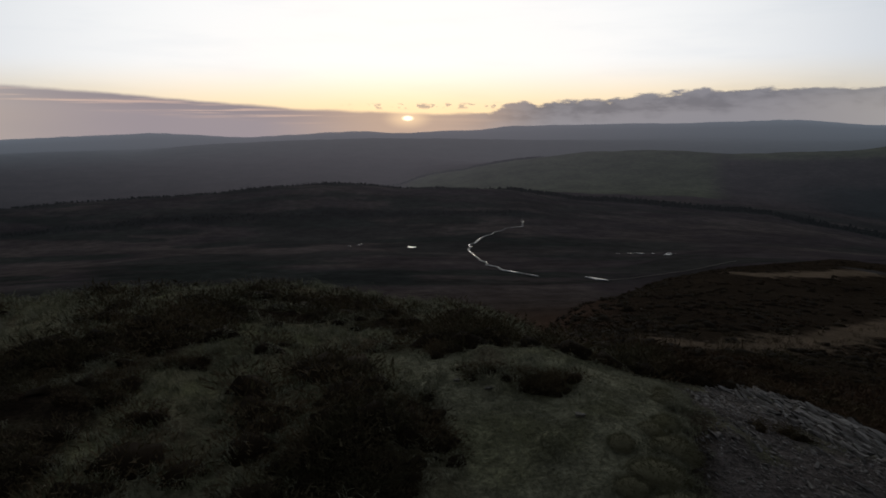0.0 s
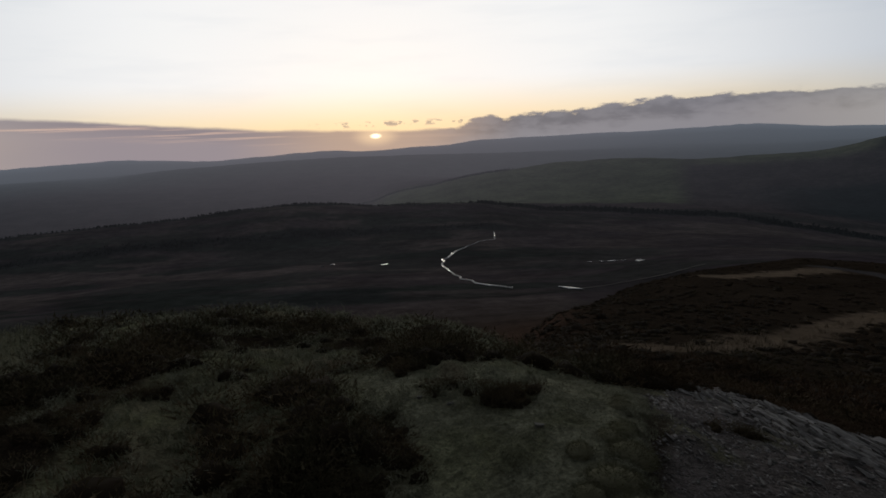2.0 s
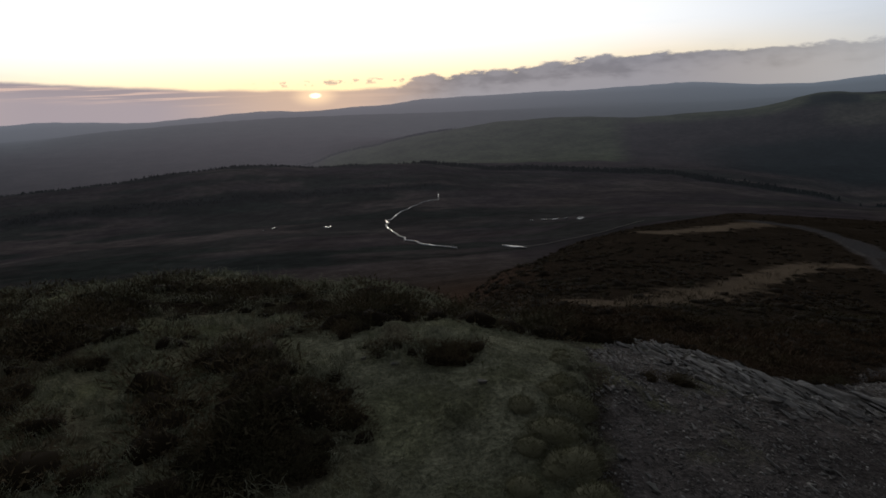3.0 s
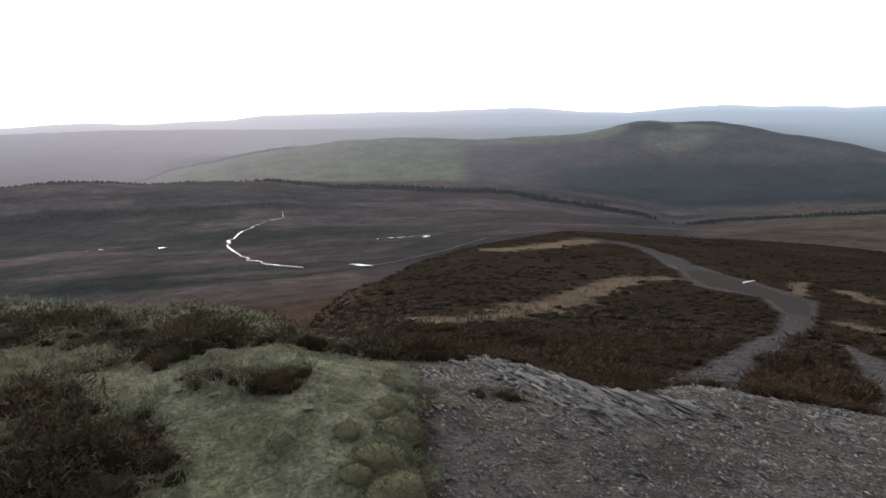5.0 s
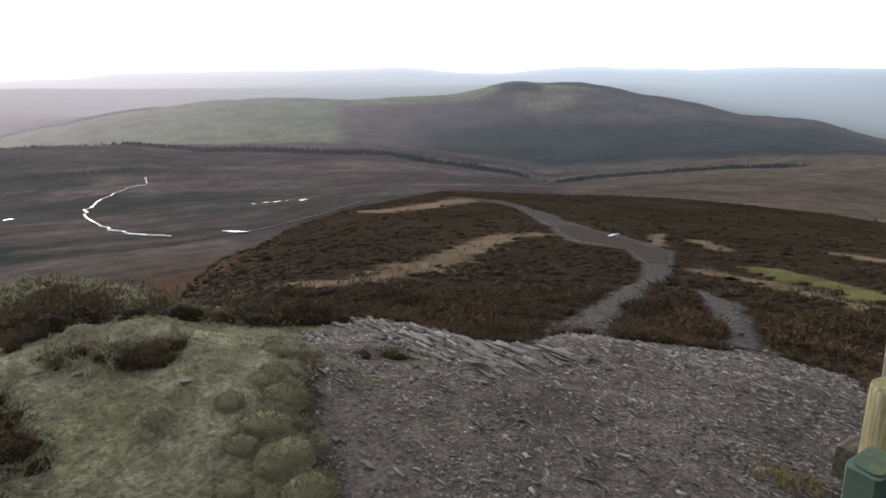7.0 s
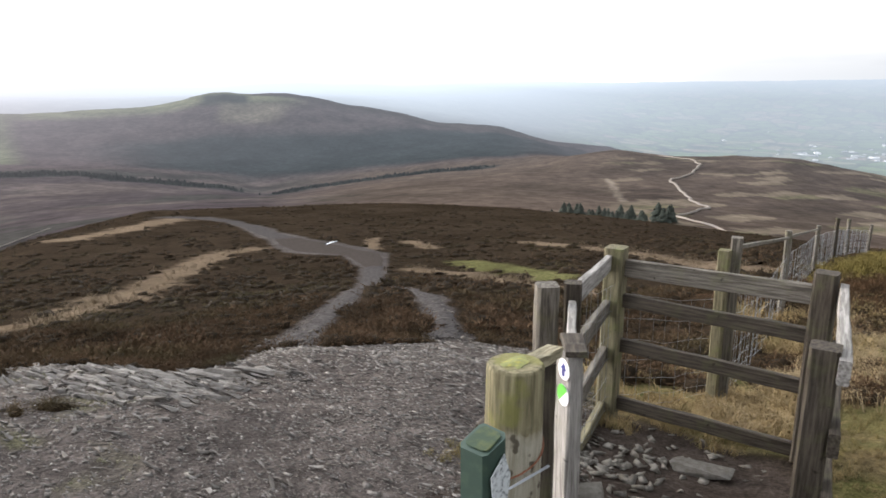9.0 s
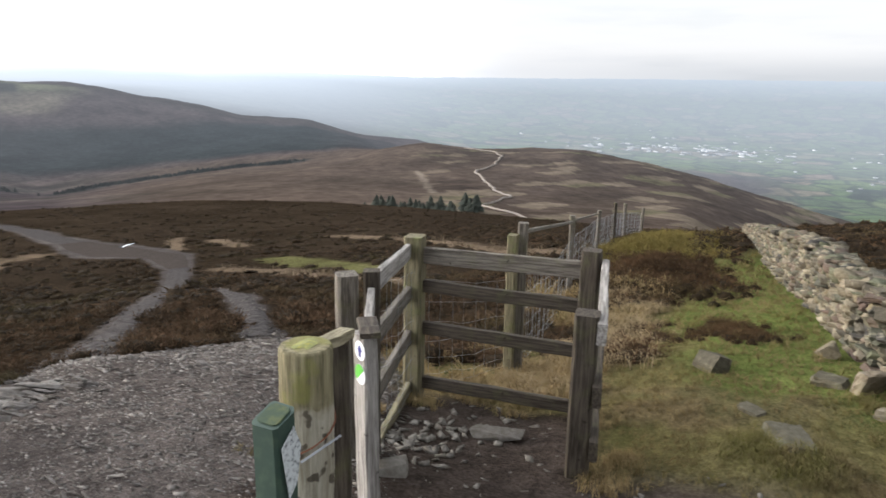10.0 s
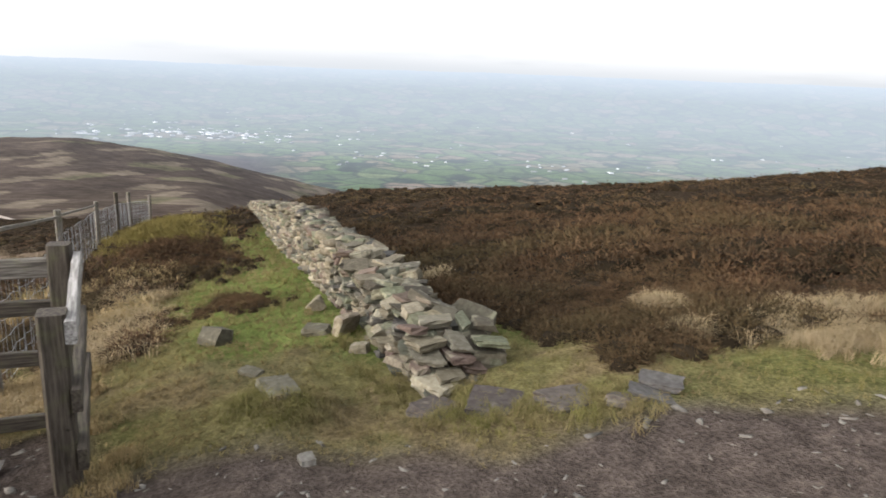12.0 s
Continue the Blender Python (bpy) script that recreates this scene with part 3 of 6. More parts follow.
def distance_material():
    """Far basin, hills and vale, behind all that shifts; haze is painted into their colour and emission."""
    m, t, p = material("far_country")
    cover = node(t, "ShaderNodeAttribute", attribute_name="cover").outputs["Color"]
    vale = node(t, "ShaderNodeAttribute", attribute_name="vale").outputs["Fac"]
    pos = node(t, "ShaderNodeNewGeometry").outputs["Position"]
    tone = calc(t, "MULTIPLY", spread(t, grain(t, 0.02, 6, pos, 0.65), 0.3, 0.7, 0.72, 1.28), spread(t, grain(t, 0.11, 5, pos, 0.7), 0.3, 0.7, 0.72, 1.28))
    tone = node(t, "ShaderNodeCombineColor", [(0, tone), (1, tone), (2, tone)]).outputs[0]
    col = mix(t, 1.0, cover, tone, "MULTIPLY")
    # small hedged fields
    level = node(t, "ShaderNodeVectorMath", [(0, pos), (1, (1, 1, 0))], operation="MULTIPLY").outputs[0]
    fields = node(t, "ShaderNodeTexVoronoi", [("Vector", level), ("Scale", 0.0105), ("Randomness", 0.85)], voronoi_dimensions="2D")
    kind = node(t, "ShaderNodeSeparateColor", [(0, fields.outputs["Color"])]).outputs[0]
    crop = ramp(t, kind, [(0.0, (0.062, 0.095, 0.04)), (0.3, (0.085, 0.12, 0.05)), (0.55, (0.05, 0.07, 0.04)), (0.72, (0.1, 0.125, 0.06)), (0.86, (0.15, 0.115, 0.088)), (1.0, (0.13, 0.13, 0.085))])
    hedge = node(t, "ShaderNodeTexVoronoi", [("Vector", level), ("Scale", 0.0105), ("Randomness", 0.85)], voronoi_dimensions="2D", feature="DISTANCE_TO_EDGE").outputs["Distance"]
    crop = mix(t, spread(t, hedge, 0.11, 0.04, 0, 0.8), crop, (0.03, 0.04, 0.028))
    copse = spread(t, grain(t, 0.006, 5, level, 0.6), 0.55, 0.62)
    crop = mix(t, copse, crop, (0.026, 0.034, 0.026))
    col = mix(t, vale, col, mix(t, 1.0, crop, tone, "MULTIPLY"))
    # haze in the base colour: the ground's own tone is scaled down the longer the way
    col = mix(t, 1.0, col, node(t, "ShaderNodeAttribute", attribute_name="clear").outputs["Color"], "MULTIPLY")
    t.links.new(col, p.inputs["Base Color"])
    # haze as surface emission, from the painted attribute
    haze_glow = node(t, "ShaderNodeAttribute", attribute_name="haze_glow").outputs["Color"]
    t.links.new(haze_glow, p.inputs["Emission Color"])
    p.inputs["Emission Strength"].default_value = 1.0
    p.inputs["Roughness"].default_value = 1.0
    p.inputs["Specular IOR Level"].default_value = 0.0
    return m


MOOR, FAR = ground_material(), distance_material()


# ---- ground out to the rim of the basin, and the far country beyond ----
HEADINGS = np.concatenate([np.arange(-40, 149, 0.36), np.arange(150, 321, 3.0)])


def sheet(name, radii, mat):
    hh, rr = np.meshgrid(HEADINGS, radii)
    x, y = plan(hh.ravel(), rr.ravel())
    nh, nr = len(HEADINGS), len(radii)
    i, j = np.meshgrid(np.arange(nh), np.arange(nr - 1))
    k = (i + 1) % nh
    faces = np.stack([j * nh + i, j * nh + k, (j + 1) * nh + k, (j + 1) * nh + i], -1).reshape(-1, 4)[:, ::-1]
    ob = solid(name, np.stack([x, y, ground(x, y)], 1), faces, mat, True)
    return ob, x, y


def paint(ob, name, colours):
    attribute = ob.data.attributes.new(name, "FLOAT_COLOR", "POINT")
    attribute.data.foreach_set("color", np.concatenate([colours, np.ones((len(colours), 1))], 1).astype(np.float32).ravel())


def steps(a, b, ratio):
    return np.geomspace(a, b, int(math.log(b / a) / math.log(1 + ratio)) + 1)


near_radii = np.concatenate([[0.02, 0.2], steps(0.5, 2, 0.06), steps(2, 9, 0.014)[1:], steps(9, 120, 0.017)[1:], steps(120, 240, 0.021)[1:]])
land, gx, gy = sheet("ground", near_radii, MOOR)
paint(land, "cover", cover_colours(gx, gy))
tagged(land, "brown heather moorland falling from a grassy summit", "ground", kind="structure")

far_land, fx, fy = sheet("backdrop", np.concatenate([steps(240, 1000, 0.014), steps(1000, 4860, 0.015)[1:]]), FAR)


def vale_share(x, y):
    h, r = polar(x, y)
    return np.maximum(smooth(60, 72, h) * smooth(1900, 2100, r), smooth(93, 99, h) * smooth(880, 1050, r)) * (h < 200)


def far_colours(x, y):
    h, r = polar(x, y)
    col = cover_colours(x, y)
    n = hills(x, y, 300, 4, 51)
    # rough young plantation in the bowl below the summit
    stand = smooth(-15, -11, h + 5 * n) * smooth(-2, -4, h + 5 * n) * smooth(255, 275, r) * smooth(350, 320, r + 60 * n)
    col = blend(col, (0.025, 0.028, 0.026), stand * 0.8)
    col = blend(col, (0.056, 0.044, 0.044), smooth(930, 1060, r))
    hill = smooth(2300, 1900, r)
    # pasture on the flank and crest of the near far hill, heather and plantation below
    pasture = smooth(-4, -2, h) * smooth(23.2, 20.8, h + 2.0 * n) * smooth(1060, 1100, r) * smooth(1660, 1610, r)
    col = blend(col, (0.094, 0.1, 0.062), pasture * hill * smooth(-0.35, 0.0, n + 0.2))
    crest = smooth(21, 24, h) * smooth(44, 40, h) * smooth(1430, 1500, r)
    col = blend(col, (0.098, 0.102, 0.064), crest * hill)
    wood = smooth(34.4, 34.9, h + n) * smooth(38.6, 38, h + n) * smooth(1440, 1460, r) * smooth(1560, 1530, r)
    col = blend(col, (0.024, 0.028, 0.024), wood)
    summit = smooth(38.2, 38.8, h) * smooth(1505, 1545, r + (h - 41) * 6) * hill
    col = blend(col, (0.042, 0.034, 0.032), summit * smooth(66, 60, h))
    pale = smooth(35.6, 36.6, h + 2 * n) * smooth(42.5, 40.5, h + 0.012 * (1440 - r)) * smooth(1330, 1370, r) * smooth(1470, 1440, r)
    col = blend(col, (0.12, 0.105, 0.08), pale * 0.8)
    plantation = smooth(25, 33, h + 8 * n) * smooth(70, 58, h) * smooth(1345, 1275, r + 160 * n - 3.0 * (h - 38)) * smooth(980, 1060, r)
    col = blend(col, (0.018, 0.022, 0.022), plantation)
    # brown hill on the far side of the vale's mouth
    rise = smooth(100, 104, h) * smooth(113, 108, h) * smooth(1150, 1250, r) * smooth(1500, 1400, r)
    col = blend(col, (0.11, 0.075, 0.06), rise)
    far_moor = smooth(1900, 2300, r) * smooth(74, 60, h)
    return blend(col, (0.06, 0.066, 0.055), far_moor * 0.6)


def painted_haze(x, y):
    """Haze painted on the far country as emission, warm under the sun and blue away from it."""
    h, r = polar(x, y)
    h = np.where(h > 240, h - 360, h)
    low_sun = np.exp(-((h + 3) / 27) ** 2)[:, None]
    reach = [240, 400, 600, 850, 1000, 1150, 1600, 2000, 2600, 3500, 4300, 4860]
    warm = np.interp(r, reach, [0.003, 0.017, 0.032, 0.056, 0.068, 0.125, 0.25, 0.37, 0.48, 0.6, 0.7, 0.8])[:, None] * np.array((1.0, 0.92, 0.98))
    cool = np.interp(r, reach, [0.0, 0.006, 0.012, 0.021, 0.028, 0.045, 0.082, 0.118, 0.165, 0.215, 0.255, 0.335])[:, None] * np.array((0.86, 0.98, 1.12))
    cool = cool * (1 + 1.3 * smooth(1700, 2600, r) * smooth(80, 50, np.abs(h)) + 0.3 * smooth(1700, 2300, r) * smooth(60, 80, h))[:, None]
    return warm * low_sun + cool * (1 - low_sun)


# paints cover colours plus haze, as emission and as faded base colour
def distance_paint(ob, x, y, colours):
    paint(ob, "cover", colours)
    paint(ob, "haze_glow", painted_haze(x, y))
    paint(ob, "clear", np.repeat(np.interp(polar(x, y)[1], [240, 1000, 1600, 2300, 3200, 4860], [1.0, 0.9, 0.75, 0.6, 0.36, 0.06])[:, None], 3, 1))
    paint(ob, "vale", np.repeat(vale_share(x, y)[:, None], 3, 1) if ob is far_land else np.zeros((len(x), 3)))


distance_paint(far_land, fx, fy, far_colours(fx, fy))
tagged(far_land, "hazy basin, far hills and vale of small green fields", "distant hills", kind="structure")


# ---- materials of things ----
def wood_material(name, dark, light, moss, moss_share):
    m, t, p = material(name)
    local = node(t, "ShaderNodeTexCoord").outputs["Object"]
    long = node(t, "ShaderNodeMapping", [(0, local), (3, (1, 1, 0.06))]).outputs[0]
    streak, blotch, pit = grain(t, 70, 5, long, 0.7), grain(t, 6, 4, local), grain(t, 25, 3, local)
    col = mix(t, spread(t, streak, 0.32, 0.68), dark, light)
    col = mix(t, spread(t, blotch, 0.5, 0.7, 0, moss_share), col, moss)
    col = mix(t, spread(t, pit, 0.66, 0.74, 0, 0.7), col, tuple(0.35 * c for c in dark))
    t.links.new(col, p.inputs["Base Color"])
    p.inputs["Roughness"].default_value = 0.85
    p.inputs["Specular IOR Level"].default_value = 0.2
    t.links.new(relief(t, calc(t, "ADD", streak, calc(t, "MULTIPLY", pit, 0.5)), 0.6, 0.004), p.inputs["Normal"])
    return m


def stone_material(name, tones, lichen, lichen_share):
    """Stone that differs from piece to piece."""
    m, t, p = material(name)
    local = node(t, "ShaderNodeNewGeometry")
    own = node(t, "ShaderNodeObjectInfo").outputs["Random"]
    pick = calc(t, "FRACT", calc(t, "ADD", calc(t, "MULTIPLY", own, 7.0), local.outputs["Random Per Island"]))
    n = len(tones)
    base = ramp(t, pick, [(k / max(n - 1, 1), c) for k, c in enumerate(tones)])
    fine, mid = grain(t, 26, 6, local.outputs["Position"], 0.6), grain(t, 7, 4, local.outputs["Position"])
    col = mix(t, spread(t, fine, 0.3, 0.7), mix(t, 1.0, base, (0.62, 0.6, 0.56), "MULTIPLY"), base)
    col = mix(t, spread(t, mid, 0.55, 0.68, 0, lichen_share), col, lichen)
    t.links.new(col, p.inputs["Base Color"])
    p.inputs["Roughness"].default_value = 0.85
    p.inputs["Specular IOR Level"].default_value = 0.1
    t.links.new(relief(t, calc(t, "ADD", fine, mid), 0.7, 0.012), p.inputs["Normal"])
    return m


def leaf_material(name, tones, wide=0.8, drifts=None, drift_scale=0.16, own=0.3):
    """Plants: every leaf or blade its own tone, with drifts of colour over the moor."""
    m, t, p = material(name)
    geo = node(t, "ShaderNodeNewGeometry")
    drift = grain(t, wide, 4, geo.outputs["Position"])
    clump = grain(t, 5.0, 3, geo.outputs["Position"])
    pick = calc(t, "ADD", calc(t, "MULTIPLY", geo.outputs["Random Per Island"], own), calc(t, "MULTIPLY", spread(t, drift, 0.32, 0.68), 0.55 * (1 - own)))
    pick = calc(t, "ADD", pick, calc(t, "MULTIPLY", spread(t, clump, 0.3, 0.7), 0.45 * (1 - own)))
    n = len(tones)
    col = ramp(t, pick, [(k / (n - 1), c) for k, c in enumerate(tones)])
    if drifts:
        col = mix(t, spread(t, grain(t, drift_scale, 5, geo.outputs["Position"], 0.65), 0.46, 0.62, 0, 0.55), col, drifts)
    t.links.new(col, p.inputs["Base Color"])
    p.inputs["Roughness"].default_value = 0.9
    p.inputs["Specular IOR Level"].default_value = 0.02
    return m


def plain(name, colour, rough=0.6, fleck=None, scale=40):
    m, t, p = material(name)
    local = node(t, "ShaderNodeTexCoord").outputs["Object"]
    col = mix(t, spread(t, grain(t, scale, 4, local), 0.45, 0.7), colour, fleck or tuple(0.7 * c for c in colour))
    t.links.new(col, p.inputs["Base Color"])
    p.inputs["Roughness"].default_value = rough
    t.links.new(relief(t, grain(t, scale * 2, 3, local), 0.3, 0.003), p.inputs["Normal"])
    return m


GREY_WOOD = wood_material("weathered_grey_timber", (0.05, 0.042, 0.034), (0.185, 0.165, 0.14), (0.12, 0.12, 0.06), 0.5)
DARK_WOOD = wood_material("damp_dark_timber", (0.024, 0.019, 0.015), (0.085, 0.07, 0.054), (0.075, 0.075, 0.035), 0.6)
MOSSY_WOOD = wood_material("mossy_timber", (0.065, 0.055, 0.034), (0.2, 0.176, 0.11), (0.12, 0.128, 0.05), 0.75)
PALE_WOOD = wood_material("bleached_timber", (0.12, 0.11, 0.1), (0.34, 0.32, 0.3), (0.2, 0.2, 0.15), 0.3)
PEELED_WOOD = wood_material("peeled_round_timber", (0.10, 0.085, 0.052), (0.31, 0.275, 0.185), (0.15, 0.15, 0.06), 0.7)


def peeled_material(split):
    """Round timber, bark-brown and mossy above, peeled pale with dark knots below."""
    m, t, p = material("peeled_round_timber")
    local = node(t, "ShaderNodeTexCoord").outputs["Object"]
    long = node(t, "ShaderNodeMapping", [(0, local), (3, (1, 1, 0.07))]).outputs[0]
    streak, blotch, knot = grain(t, 60, 5, long, 0.7), grain(t, 9, 4, local), grain(t, 22, 2, local)
    z = node(t, "ShaderNodeSeparateXYZ", [(0, local)]).outputs[2]
    upper = mix(t, spread(t, streak, 0.3, 0.7), (0.09, 0.078, 0.045), (0.24, 0.212, 0.13))
    upper = mix(t, spread(t, blotch, 0.5, 0.65, 0, 0.7), upper, (0.17, 0.165, 0.05))
    lower = mix(t, spread(t, streak, 0.3, 0.7), (0.19, 0.17, 0.125), (0.38, 0.355, 0.29))
    lower = mix(t, spread(t, knot, 0.55, 0.62, 0, 0.85), lower, (0.05, 0.04, 0.028))
    share = spread(t, calc(t, "ADD", z, calc(t, "MULTIPLY", blotch, 0.16)), split + 0.065, split + 0.1)
    t.links.new(mix(t, share, lower, upper), p.inputs["Base Color"])
    p.inputs["Roughness"].default_value = 0.85
    p.inputs["Specular IOR Level"].default_value = 0.15
    t.links.new(relief(t, calc(t, "ADD", streak, knot), 0.8, 0.006), p.inputs["Normal"])
    return m


MOSS = plain("yellow_moss", (0.17, 0.18, 0.06), 0.95, (0.28, 0.25, 0.05), 60)
GREEN_MOSS = plain("green_moss", (0.03, 0.05, 0.03), 0.95, (0.06, 0.075, 0.03), 45)
GREEN_PAINT = plain("chipped_green_paint", (0.022, 0.046, 0.034), 0.7, (0.04, 0.07, 0.045), 25)
PAPER = plain("torn_white_paper", (0.5, 0.53, 0.54), 0.7, (0.12, 0.13, 0.14), 90)
WHITE = plain("white_plastic", (0.72, 0.72, 0.74), 0.5, (0.6, 0.6, 0.62), 50)
BLUE = plain("blue_plastic", (0.03, 0.035, 0.19), 0.5)
LEAF_GREEN = plain("green_plastic", (0.10, 0.42, 0.05), 0.5, (0.13, 0.48, 0.08), 50)
WIRE = plain("galvanised_wire", (0.19, 0.2, 0.215), 0.5)
RUST = plain("rusty_wire", (0.16, 0.06, 0.03), 0.8)
WALL_STONE = stone_material("lichened_wall_stone", [(0.05, 0.044, 0.034), (0.16, 0.138, 0.097), (0.075, 0.07, 0.057), (0.25, 0.22, 0.16), (0.11, 0.078, 0.064), (0.12, 0.125, 0.08), (0.06, 0.056, 0.052), (0.19, 0.16, 0.105)], (0.33, 0.305, 0.22), 0.45)
SLATE = stone_material("grey_slate", [(0.058, 0.054, 0.051), (0.13, 0.121, 0.115), (0.082, 0.076, 0.073), (0.25, 0.235, 0.222), (0.102, 0.092, 0.085), (0.17, 0.159, 0.151)], (0.24, 0.23, 0.2), 0.2)
PALE_STONE = stone_material("pale_broken_stone", [(0.11, 0.102, 0.092), (0.18, 0.168, 0.15), (0.14, 0.126, 0.11)], (0.24, 0.225, 0.2), 0.3)
SLAB_STONE = stone_material("purple_grey_slab", [(0.075, 0.062, 0.056), (0.115, 0.098, 0.084)], (0.19, 0.17, 0.125), 0.5)
TURF_STONE = stone_material("mossy_field_stone", [(0.07, 0.063, 0.046), (0.12, 0.11, 0.082)], (0.2, 0.19, 0.13), 0.55)
SOIL = plain("dark_soil", (0.03, 0.026, 0.022), 0.95, (0.03, 0.026, 0.022), 12)


# ---- shapes ----
def rock_shape(rng, flat=1.0, points=17):
    """A rough block of about unit size: verts and triangles."""
    bm = bmesh.new()
    for _ in range(points):
        v = rng.uniform(-1, 1, 3)
        v = np.sign(v) * np.abs(v) ** 0.6 * 0.5
        bm.verts.new((v[0], v[1], v[2] * flat))
    bmesh.ops.convex_hull(bm, input=bm.verts)
    bmesh.ops.delete(bm, geom=[v for v in bm.verts if not v.link_faces], context="VERTS")
    bmesh.ops.triangulate(bm, faces=bm.faces)
    bmesh.ops.recalc_face_normals(bm, faces=bm.faces)
    bm.verts.index_update()
    v = np.array([x.co[:] for x in bm.verts])
    f = np.array([[c.index for c in face.verts] for face in bm.faces])
    bm.free()
    span = v.max(0) - v.min(0)
    return (v - (v.max(0) + v.min(0)) / 2) / span * np.array((1, 1, flat)), f


def block_shape(rng, cells=2, rough=0.07, square=0.5):
    """A weathered block of about unit size with rounded, uneven edges: verts and quads."""
    index, vs, fs = {}, [], []

    def corner(p):
        if p not in index:
            q = np.array(p, float) / cells * 2 - 1
            ball = q / np.linalg.norm(q)
            index[p] = len(vs)
            vs.append((q * square + ball * (1 - square) * 1.05) * 0.5 + rng.normal(0, rough, 3) * 0.5)
        return index[p]

    for axis in range(3):
        u, v = [k for k in range(3) if k != axis]
        for end in (0, cells):
            for i in range(cells):
                for j in range(cells):
                    quad = []
                    for di, dj in ((0, 0), (1, 0), (1, 1), (0, 1)):
                        p = [0, 0, 0]
                        p[axis], p[u], p[v] = end, i + di, j + dj
                        quad.append(corner(tuple(p)))
                    fs.append(quad if (end > 0) != (axis == 1) else quad[::-1])
    v = np.array(vs)
    # wedge and skew, so that no two faces are square to each other
    v[:, :2] *= 1 + np.outer(v[:, 2], rng.normal(0, 0.22, 2))
    v[:, 0] += v[:, 1] * rng.normal(0, 0.22)
    v[:, 2] *= 1 + v[:, 0] * rng.normal(0, 0.4)
    span = v.max(0) - v.min(0)
    return (v - (v.max(0) + v.min(0)) / 2) / span, np.array(fs)


def rock_mesh(name, shape, mat):
    me = mesh_of(name, *shape)
    me.materials.append(mat)
    return me


def timber_mesh(length, w, d, seed, slant=0.0, cut=6):
    """A sawn timber up the z axis, its edges worn and its faces a little out of true."""
    rng = np.random.default_rng(seed)
    bm = bmesh.new()
    rings = []
    for k in range(cut + 1):
        z = length * k / cut
        ox, oy = rng.normal(0, 0.0015, 2)
        ring = []
        c = 0.12 * min(w, d)
        for sx, sy, cx, cy in ((-1, -1, 0, 1), (-1, -1, 1, 0), (1, -1, -1, 0), (1, -1, 0, 1), (1, 1, 0, -1), (1, 1, -1, 0), (-1, 1, 1, 0), (-1, 1, 0, -1)):
            x = sx * w / 2 + cx * c + ox + rng.normal(0, 0.0012)
            y = sy * d / 2 + cy * c + oy + rng.normal(0, 0.0012)
            ring.append(bm.verts.new((x, y, z + (slant * y if k == cut else 0))))
        rings.append(ring)
    for a, b in zip(rings, rings[1:]):
        for i in range(8):
            bm.faces.new((a[i], a[(i + 1) % 8], b[(i + 1) % 8], b[i]))
    bm.faces.new(rings[0][::-1])
    bm.faces.new(rings[-1])
    bmesh.ops.recalc_face_normals(bm, faces=bm.faces)
    return bm


def thing(name, x, y, z=None):
    ob = new(name)
    ob.location = (x, y, float(ground(x, y)) if z is None else z)
    return ob


def at_world(ob, m):
    """Set a part by its place in the world; its thing is only shifted, never turned."""
    up, base = ob.parent, Matrix()
    while up:
        base, up = up.matrix_basis @ base, up.parent
    ob.matrix_basis = base.inverted() @ m
    return ob


def post(name, parent, x, y, top, w, d, turn, mat, seed, lean=(0, 0), slant=0.0, label="", sunk=0.12):
    z = float(ground(x, y)) - sunk
    ob = part(name, timber_mesh(top - z, w, d, seed, slant), mat, parent, label)
    return at_world(ob, pose(x, y, z, lean[0], lean[1], turn))


def rail(name, parent, a, b, w, d, mat, seed, label=""):
    """A board from a to b, w high and d thick."""
    a, b = Vector(a), Vector(b)
    run = b - a
    side = Vector((-run.y, run.x, 0)).normalized()
    up = run.normalized().cross(side) * -1
    m = Matrix((up, side, run.normalized())).transposed().to_4x4()
    ob = part(name, timber_mesh(run.length, w, d, seed), mat, parent, label)
    return at_world(ob, Matrix.Translation(a) @ m)


def strand(bm, a, b, r):
    """A wire from a to b, three-sided."""
    a, b = Vector(a), Vector(b)
    run = (b - a).normalized()
    u = run.orthogonal().normalized()
    v = run.cross(u)
    rings = []
    for p in (a, b):
        rings.append([bm.verts.new(p + r * (math.cos(k * 2.094) * u + math.sin(k * 2.094) * v)) for k in range(3)])
    for k in range(3):
        bm.faces.new((rings[0][k], rings[0][(k + 1) % 3], rings[1][(k + 1) % 3], rings[1][k]))


def netting(bm, a, b, height, rng, rows=7, gap=0.16, r=0.0016, rise=0.08):
    """Stock netting between two posts, sagging a little."""
    a, b = Vector(a), Vector(b)
    n = max(2, int((b - a).length / gap))
    levels = [rise + (height - rise) * (k / (rows - 1)) ** 1.25 for k in range(rows)]
    grid = []
    for i in range(n + 1):
        p = a.lerp(b, i / n)
        p.z = float(ground(p.x, p.y))
        off = rng.normal(0, 0.012, 2)
        grid.append([p + Vector((off[0], off[1], lv - 0.02 * math.sin(math.pi * i / n) + rng.normal(0, 0.006))) for lv in levels])
    for i in range(n):
        for k in range(rows):
            strand(bm, grid[i][k], grid[i + 1][k], r)
    for i in range(n + 1):
        for k in range(rows - 1):
            strand(bm, grid[i][k], grid[i][k + 1], r)


